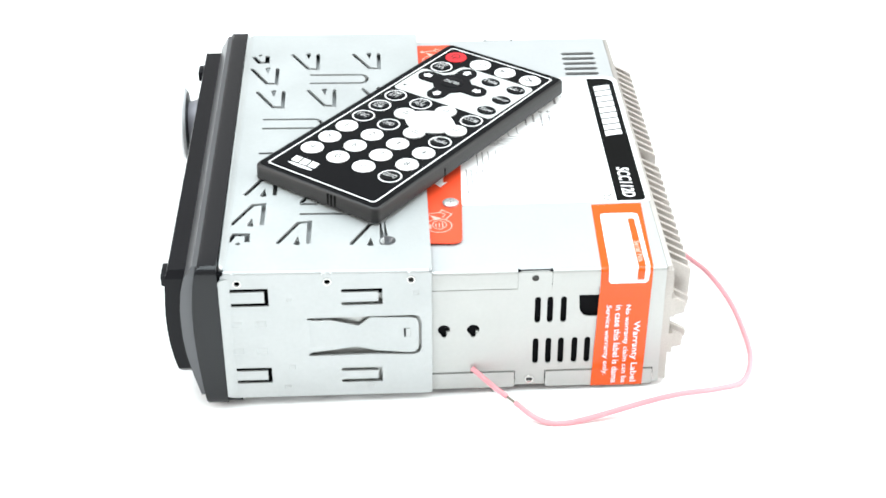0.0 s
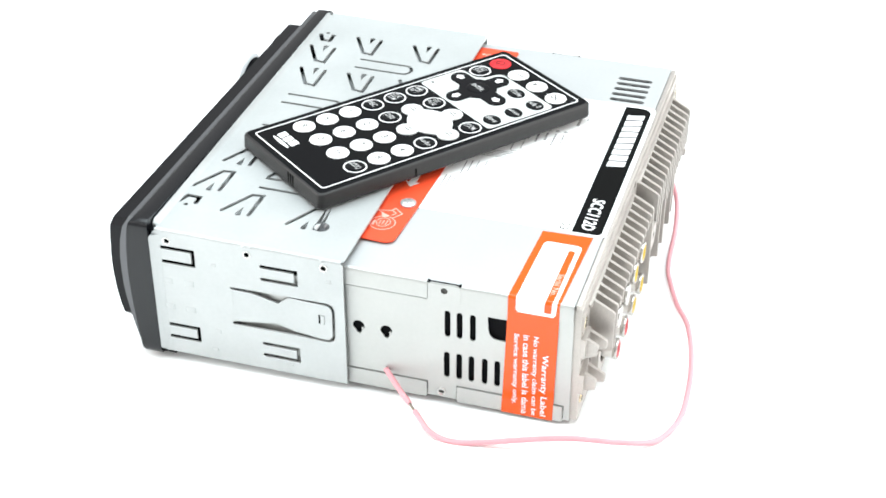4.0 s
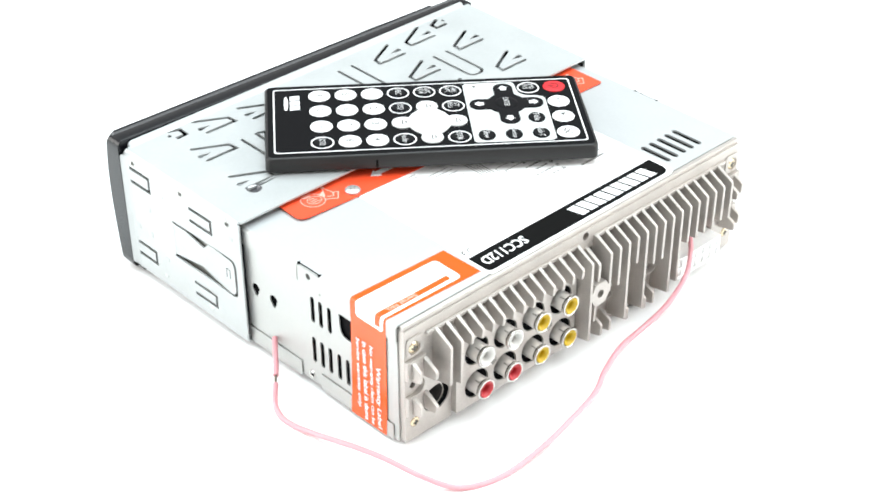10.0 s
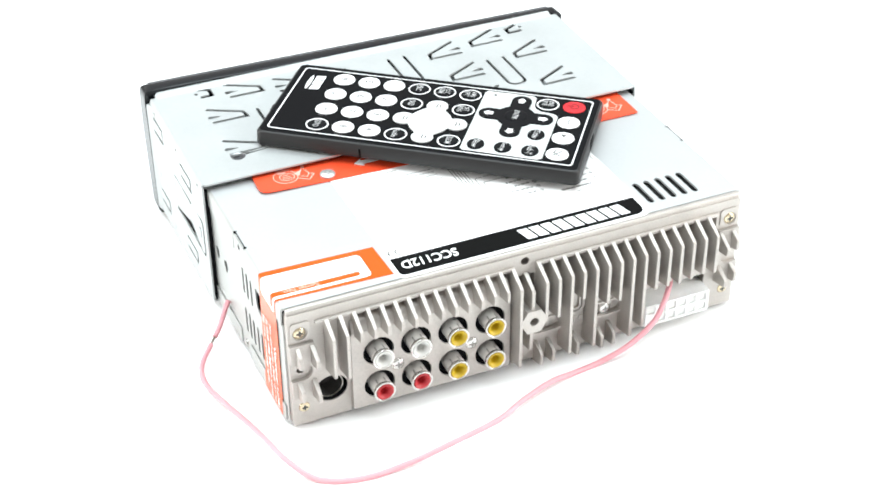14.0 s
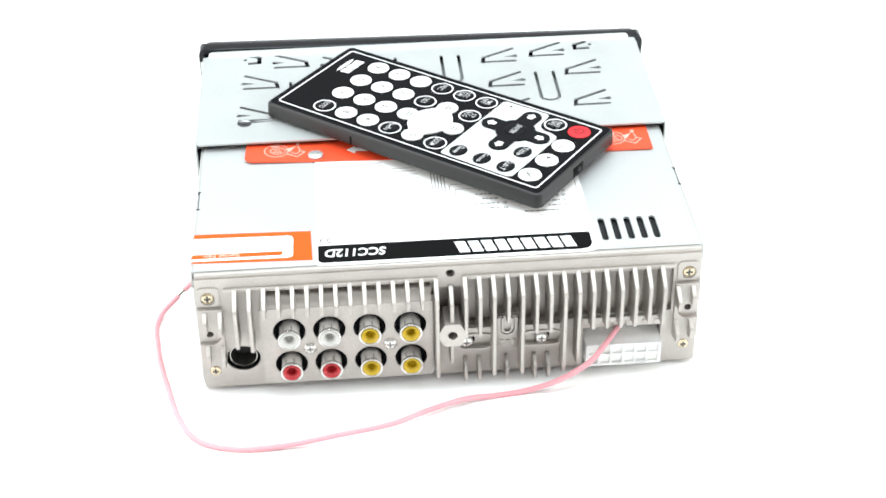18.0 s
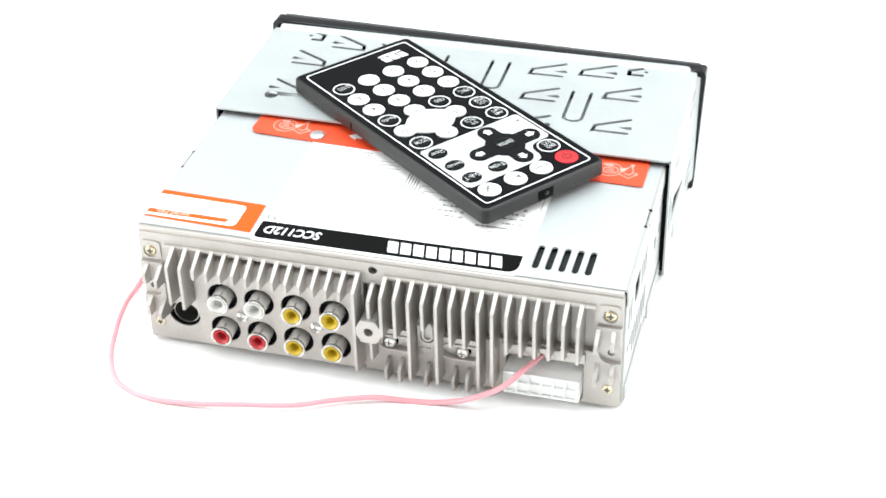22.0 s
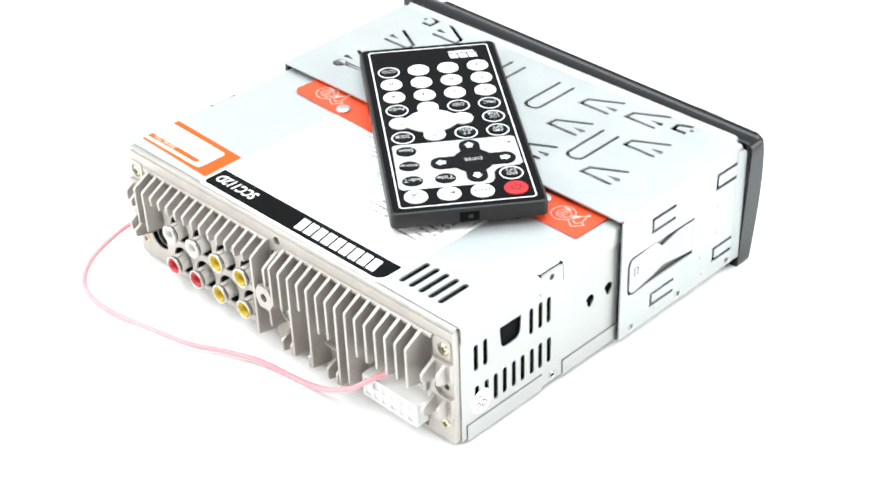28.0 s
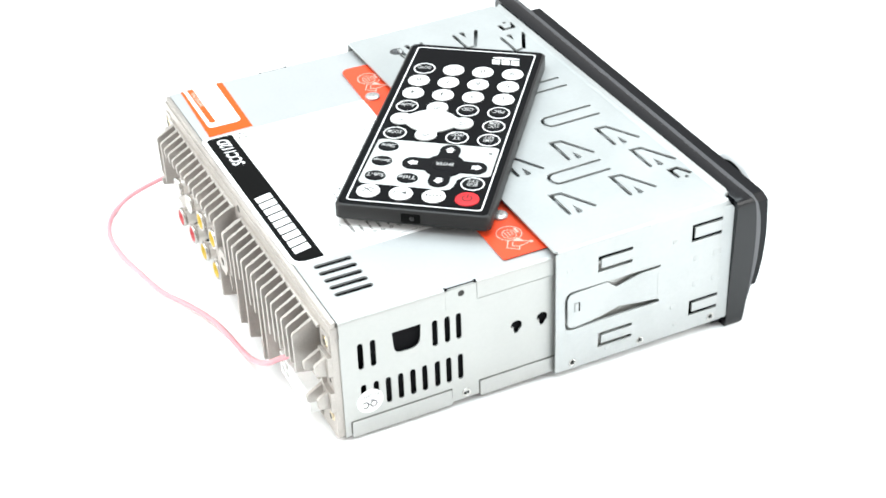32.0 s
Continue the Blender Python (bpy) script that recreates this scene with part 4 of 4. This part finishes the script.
def tube(path, r, steps=10, seg=10):
    """A round lead through the points of path (Catmull-Rom)."""
    p = [path[0] * 2 - path[1], *path, path[-1] * 2 - path[-2]]
    line = []
    for i in range(1, len(p) - 2):
        for k in range(steps):
            t = k / steps
            a, b, c, d = p[i - 1:i + 3]
            line.append(0.5 * ((2 * b) + (c - a) * t + (2 * a - 5 * b + 4 * c - d) * t * t + (3 * b - a - 3 * c + d) * t ** 3))
    line.append(path[-1])
    s = Shape()
    verts, up = [], Vector((0.1, 0.2, 1)).normalized()
    for i, q in enumerate(line):
        d = (line[min(i + 1, len(line) - 1)] - line[max(i - 1, 0)]).normalized()
        e1 = (up - d * up.dot(d)).normalized()
        e2 = d.cross(e1)
        verts += [q + (e1 * math.cos(2 * math.pi * k / seg) + e2 * math.sin(2 * math.pi * k / seg)) * r for k in range(seg)]
    n = len(line)
    faces = [(i * seg + k, i * seg + (k + 1) % seg, (i + 1) * seg + (k + 1) % seg, (i + 1) * seg + k) for i in range(n - 1) for k in range(seg)]
    faces += [tuple(range(seg)), tuple(range(n * seg - 1, (n - 1) * seg - 1, -1))]
    s.poly(verts, faces)
    return s


lead = [(61.1, 1.3, 20.3), (59.5, -1.7, 20.1), (54.2, -6.8, 16.5), (48.0, -10.1, 11.2), (37.0, -11.8, 5.4), (25.3, -12.2, 2.0), (14.7, -13.3, 1.6), (3.4, -16.1, 3.1), (-10.4, -21.2, 3.1),
        (-23.2, -27.5, 3.3), (-42.3, -32.1, 3.6), (-59.0, -34.1, 2.4), (-76.0, -33.8, 1.5), (-89.5, -28.5, 1.7), (-96.7, -18.4, 4.2), (-101.2, -3.3, 6.1), (-103.8, 7.2, 5.8),
        (-105.8, 16.6, 4.6), (-107.2, 26.2, 2.7), (-108.5, 35.0, 1.5), (-108.7, 42.1, 1.5), (-106.8, 48.1, 2.8), (-101.2, 54.7, 5.3)]
wire = part("lead_wire", tube([local(*p) for p in lead], 1.0), PINK, unit, "thin pink insulated lead looped on the table")
part("wire_end", tube([local(*p) for p in ((-98.9, 57.3, 6.2), (-95.8, 61.0, 7.5), (-92.6, 65.2, 9.9), (-89.5, 69.1, 12.1))], 1.0), PINK, wire)
part("bare_strand", tube([local(*p) for p in ((-101.3, 54.6, 5.2), (-100.1, 56.0, 5.8), (-98.7, 57.5, 6.3))], 0.45), COPPER, wire, "bare copper strand at the cut")

# ---- remote control ----
RO = Vector((2.22, 85.4, 54.32))
R_TURN = -37.95
REMOTE_BASE = UNIT_BASE @ pose((RO.x - AXIS.x) / 1000, (RO.y - AXIS.y) / 1000, RO.z / 1000, 0, 0, R_TURN) @ pose(0, 0, 0, 0, 0.6, 0)
remote = tagged(new("remote_control"), "slim black remote control lying askew on the car stereo", "remote control")
remote.matrix_world = spin(0) @ REMOTE_BASE
O0 = (0, 0, 0)
HL, HW, RT = 61.6, 27.4, 6.7
CL, CW = HL + 0.6, HW + 0.8


def rshape():
    return Shape(O0)


def loft(s, rows):
    """Stacked rounded rectangles, closed at both ends: rows of (z, half length, half width, corner)."""
    verts, n = [], 0
    for z, a, b, r in rows:
        ring = rrect(-a, -b, a, b, r, 5)
        n = len(ring)
        verts += [(x, y, z) for x, y in ring]
    m = len(rows)
    faces = [tuple(range(n - 1, -1, -1)), tuple(range((m - 1) * n, m * n))]
    faces += [(k * n + i, k * n + (i + 1) % n, (k + 1) * n + (i + 1) % n, (k + 1) * n + i) for k in range(m - 1) for i in range(n)]
    s.poly(verts, faces)
    return s


part("case", loft(rshape(), [(0.3, CL - 2.2, CW - 2.2, 1.6), (0.5, CL - 1.4, CW - 1.4, 2.0), (0.55, CL - 0.3, CW - 0.3, 2.4), (1.0, CL + 0.2, CW + 0.1, 2.6), (RT - 0.9, CL, CW, 2.6), (RT - 0.35, CL - 0.35, CW - 0.35, 2.4), (RT, CL - 1.2, CW - 1.2, 2.0)]), REMOTE_BODY, remote, "matt black plastic case")
face = part("overlay", flat(rshape(), rrect(-CL + 1.1, -CW + 1.1, CL - 1.1, CW - 1.1, 1.9), [], RT, 0.10), REMOTE_FACE, remote, "black printed front overlay")
Z0 = RT + 0.10
part("border_line", flat(rshape(), rrect(-HL + 2.7, -HW + 2.7, HL - 2.7, HW - 2.7, 1.6), [rrect(-HL + 3.2, -HW + 3.2, HL - 3.2, HW - 3.2, 1.3)], Z0, 0.03), WHITE_INK, face)
field = [(17.0, -22.9), (45.6, -23.4), (47.2, -22.0), (47.4, 9.0), (46.6, 10.6), (44.4, 11.6), (40.2, 12.0), (38.0, 13.6), (37.0, 16.0), (36.6, 22.0), (35.4, 23.4), (17.0, 23.3), (16.0, 22.0), (16.0, -21.8)]
part("white_field", flat(rshape(), field, [], Z0, 0.04), REMOTE_WHITE, face, "pale field round the arrow keys")

BU = [-40.8 + 10.33 * i for i in range(10)]
BV = (-18.0, -6.0, 6.0, 18.1)


def dome(u, v, ru, rv, h, seg=28):
    s = rshape()
    rows = [(0.0, 1.0), (h * 0.6, 0.98), (h * 0.85, 0.9), (h * 0.97, 0.72), (h, 0.4)]
    verts = []
    for z, f in rows:
        verts += [(u + ru * f * math.cos(2 * math.pi * i / seg), v + rv * f * math.sin(2 * math.pi * i / seg), Z0 + z) for i in range(seg)]
    m = len(rows)
    faces = [tuple(range((m - 1) * seg, m * seg))] + [(k * seg + i, k * seg + (i + 1) % seg, (k + 1) * seg + (i + 1) % seg, (k + 1) * seg + i) for k in range(m - 1) for i in range(seg)]
    s.poly(verts, faces)
    return s


def key(u, v, mat, ru, rv, words="", ink=None, ring=False, label="", size=(5.7, 2.3)):
    b = part("button", dome(u, v, ru, rv, 0.55), mat, remote, label)
    if ring:
        s = rshape()
        outer, inner = disc(u, v, 4.4, 32), disc(u, v, 3.9, 32)
        flat(s, outer, [inner], Z0 + 0.02, 0.06)
        part("button_ring", s, WHITE_INK, b)
    lines = words.split("/")
    for i, w in enumerate(lines):
        if w:
            off = (i - (len(lines) - 1) / 2) * 2.5
            wd = size[0] * (0.14 if w == "1" else 0.28 + 0.17 * len(w)) * (0.85 if len(lines) > 1 else 1.0)
            lettering("lettering", w, (u - off, v, Z0 + 0.60), (0, -1, 0), (1, 0, 0), wd, size[1] * (0.86 if len(lines) > 1 else 1), ink, b, o=O0, bold=0.02 if ink is LEGEND else 0.004)
    return b


digits = [["10+", "0", "9"], ["8", "7", "6", "5"], ["4", "3", "2", "1"]]
key(BU[0], BV[0], BUTTON_BLACK, 3.5, 3.5, "GOTO", KEY_INK, True)
for r in range(3):
    for c in range(4):
        if (r, c) == (0, 0):
            continue
        w = digits[0][c - 1] if r == 0 else digits[r][c]
        key(BU[r], BV[c], BUTTON_WHITE, 4.3, 4.3, w, LEGEND, label="white round button", size=(4.7, 3.1))
for r, c, w in ((3, 0, "Audio"), (3, 2, "OSD"), (3, 3, "PBC"), (4, 3, "LOC/RDM"), (5, 0, "ZOOM"), (5, 2, "ST/PROG"), (5, 3, "AMS/RPT"), (8, 3, "BND/SYS")):
    key(BU[r], BV[c], BUTTON_BLACK, 3.5, 3.5, w, KEY_INK, True)
for r, c, w in ((6, 0, "Slow"), (7, 0, "Setup"), (8, 0, "Sub-T"), (8, 1, "Title")):
    key(BU[r], BV[c], BUTTON_BLACK, 3.3, 3.9, w, KEY_INK, label="black oval button")
for c in range(3):
    b = key(BU[9], BV[c], BUTTON_WHITE, 4.3, 4.3, label="white round button")
    s = rshape()
    if c == 1:
        flat(s, [(BU[9] - 1.2, BV[c] + 2.1), (BU[9] + 1.2, BV[c] + 2.1), (BU[9], BV[c] - 0.4)], [], Z0 + 0.56, 0.04)
        for v in (-1.3, -2.4):
            flat(s, rrect(BU[9] - 1.0, BV[c] + v - 0.25, BU[9] + 1.0, BV[c] + v + 0.25, 0.1, 1), [], Z0 + 0.56, 0.04)
    elif c == 0:
        flat(s, stroke([(BU[9] - 1.6, BV[c] - 2.0), (BU[9] + 1.6, BV[c] + 2.0)], 0.6), [], Z0 + 0.56, 0.04)
        flat(s, stroke([(BU[9] + 1.4, BV[c] - 1.9), (BU[9] - 1.5, BV[c] + 0.3), (BU[9] - 0.7, BV[c] + 2.1)], 0.6), [], Z0 + 0.61, 0.04)
    else:
        for k in range(5):
            flat(s, rrect(BU[9] - 0.7, BV[c] - 2.9 + 1.25 * k, BU[9] + 0.7, BV[c] - 2.2 + 1.25 * k, 0.1, 1), [], Z0 + 0.56, 0.04)
    part("legend", s, LEGEND, b)
power = key(BU[9], BV[3], BUTTON_RED, 4.4, 4.4, label="red power button")
s = rshape()
ring = [(BU[9] + 1.7 * math.cos(radians(a)), BV[3] + 1.7 * math.sin(radians(a))) for a in range(-140, 141, 20)]
flat(s, stroke(ring, 0.6), [], Z0 + 0.56, 0.05)
flat(s, stroke([(BU[9] - 2.4, BV[3]), (BU[9] - 0.3, BV[3])], 0.6), [], Z0 + 0.62, 0.05)
part("legend", s, material("dark_red_ink", (0.12, 0.006, 0.008), 0.6), power)

# white four-way rocker
cu, cv = BU[4], BV[1]
out = []
for k in range(4):
    a = radians(90 * k)
    e, f = Vector((math.cos(a), math.sin(a))), Vector((-math.sin(a), math.cos(a)))
    reach = 10.33 if k % 2 == 0 else 12.0
    for ang in range(-126, 127, 18):
        p = Vector((cu, cv)) + e * (reach + 4.2 * math.cos(radians(ang))) + f * 4.2 * math.sin(radians(ang))
        out.append((p.x, p.y))
    p = Vector((cu, cv)) + (e + f) * 6.3
    out.append((p.x, p.y))
rocker = part("rocker_pad", flat(rshape(), out, [], Z0, 0.5), PALE_RUBBER, remote, "white four-way rocker key")
s = rshape()
for k in range(4):
    a = radians(90 * k)
    reach = 10.33 if k % 2 == 0 else 12.0
    x, y = cu + reach * math.cos(a), cv + reach * math.sin(a)
    for j in range(2):
        flat(s, rrect(x - 0.3 + 1.3 * j, y - 1.7 + 0.5 * j, x + 0.25 + 1.3 * j, y + 1.7 - 0.5 * j, 0.1, 1), [], Z0 + 0.5, 0.03)
part("legend", s, LEGEND, rocker)

# black arrow keys with ENTER
cu, cv = BU[7] + 0.1, BV[2] - 0.4
out = []
for k in range(4):
    a = radians(90 * k)
    e, f = Vector((math.cos(a), math.sin(a))), Vector((-math.sin(a), math.cos(a)))
    reach = 10.6 if k % 2 == 0 else 11.9
    for ang in range(-105, 106, 15):
        p = Vector((cu, cv)) + e * (reach + 3.9 * math.cos(radians(ang))) + f * 3.9 * math.sin(radians(ang))
        out.append((p.x, p.y))
    for ang in (30, 37, 45, 53, 60):
        p = Vector((cu, cv)) + (e * math.cos(radians(ang)) + f * math.sin(radians(ang))) * 7.6
        out.append((p.x, p.y))
pad = part("arrow_pad", flat(rshape(), out, [], Z0 + 0.04, 0.55), BUTTON_BLACK, remote, "black four-way arrow key pad")
part("enter_button", dome(cu, cv, 4.6, 4.9, 1.0), BUTTON_BLACK, pad)
lettering("lettering", "ENTER", (cu, cv, Z0 + 1.06), (0, -1, 0), (1, 0, 0), 6.6, 2.0, KEY_INK, pad, o=O0, bold=0.004)
for k in range(4):
    a = radians(90 * k)
    reach = 10.6 if k % 2 == 0 else 11.9
    e, f = Vector((math.cos(a), math.sin(a))), Vector((-math.sin(a), math.cos(a)))
    shape2 = [(2.0, 0), (0.1, 1.9), (0.1, 1.1), (-1.7, 1.1), (-1.7, -1.1), (0.1, -1.1), (0.1, -1.9)]
    pts = [Vector((cu, cv)) + e * (reach + p) + f * q for p, q in shape2]
    part("arrow", flat(rshape(), [(p.x, p.y) for p in pts], [], Z0 + 0.59, 0.04), WHITE_INK, pad)
part("indicator", flat(rshape(), rrect(20.0, 20.0, 20.9, 21.4, 0.3, 2), [], Z0 + 0.04, 0.05), BUTTON_BLACK, face)

# disc emblem as plain shapes
for k in range(3):
    y = 8.2 + 3.9 * k
    part("emblem_block", flat(rshape(), [(-52.4, y - 0.5), (-52.4, y + 2.7), (-48.6, y + 3.3), (-48.6, y + 0.1)], [], Z0, 0.03), WHITE_INK, face)
part("emblem_oval", flat(rshape(), disc(-53.9, 13.2, 0.8, 24, 5.6), [disc(-53.9, 13.2, 0.25, 12, 1.4)], Z0, 0.03), WHITE_INK, face)
# end window and tray grooves
part("infrared_window", rshape().box(HL - 1.2, HL + 0.9, -3.8, 3.3, 1.4, 5.3, 0.2), INK, remote, "dark infrared window in the end")
part("emitter", rshape().lathe((HL + 0.3, 0.2, 3.4), (1, 0, 0), [(0, 1.2), (0.5, 1.1), (0.8, 0.6), (0.9, 0.001)], 14), REMOTE_BODY, remote)
# Black bars, slightly proud, paint the shade of grooves and side notches.
for v in (-10.0, -8.4, -6.8):
    part("tray_groove", rshape().box(-HL - 0.85, -HL + 0.4, v, v + 0.7, 1.4, 6.0), INK, remote)
part("side_notch", rshape().box(-21.4, -20.6, -CW - 0.14, -CW + 0.6, 0.8, 4.4), INK, remote)
part("side_notch", rshape().box(4.0, 5.0, CW - 0.6, CW + 0.13, 1.6, 3.6), INK, remote)


def motions():
    """The stereo and the remote on it turn evenly about the upright axis."""
    times = [0.5 * i for i in range(65)]
    walk(unit, [(t, spin(t) @ UNIT_BASE) for t in times])
    walk(remote, [(t, spin(t) @ REMOTE_BASE) for t in times])


motions()
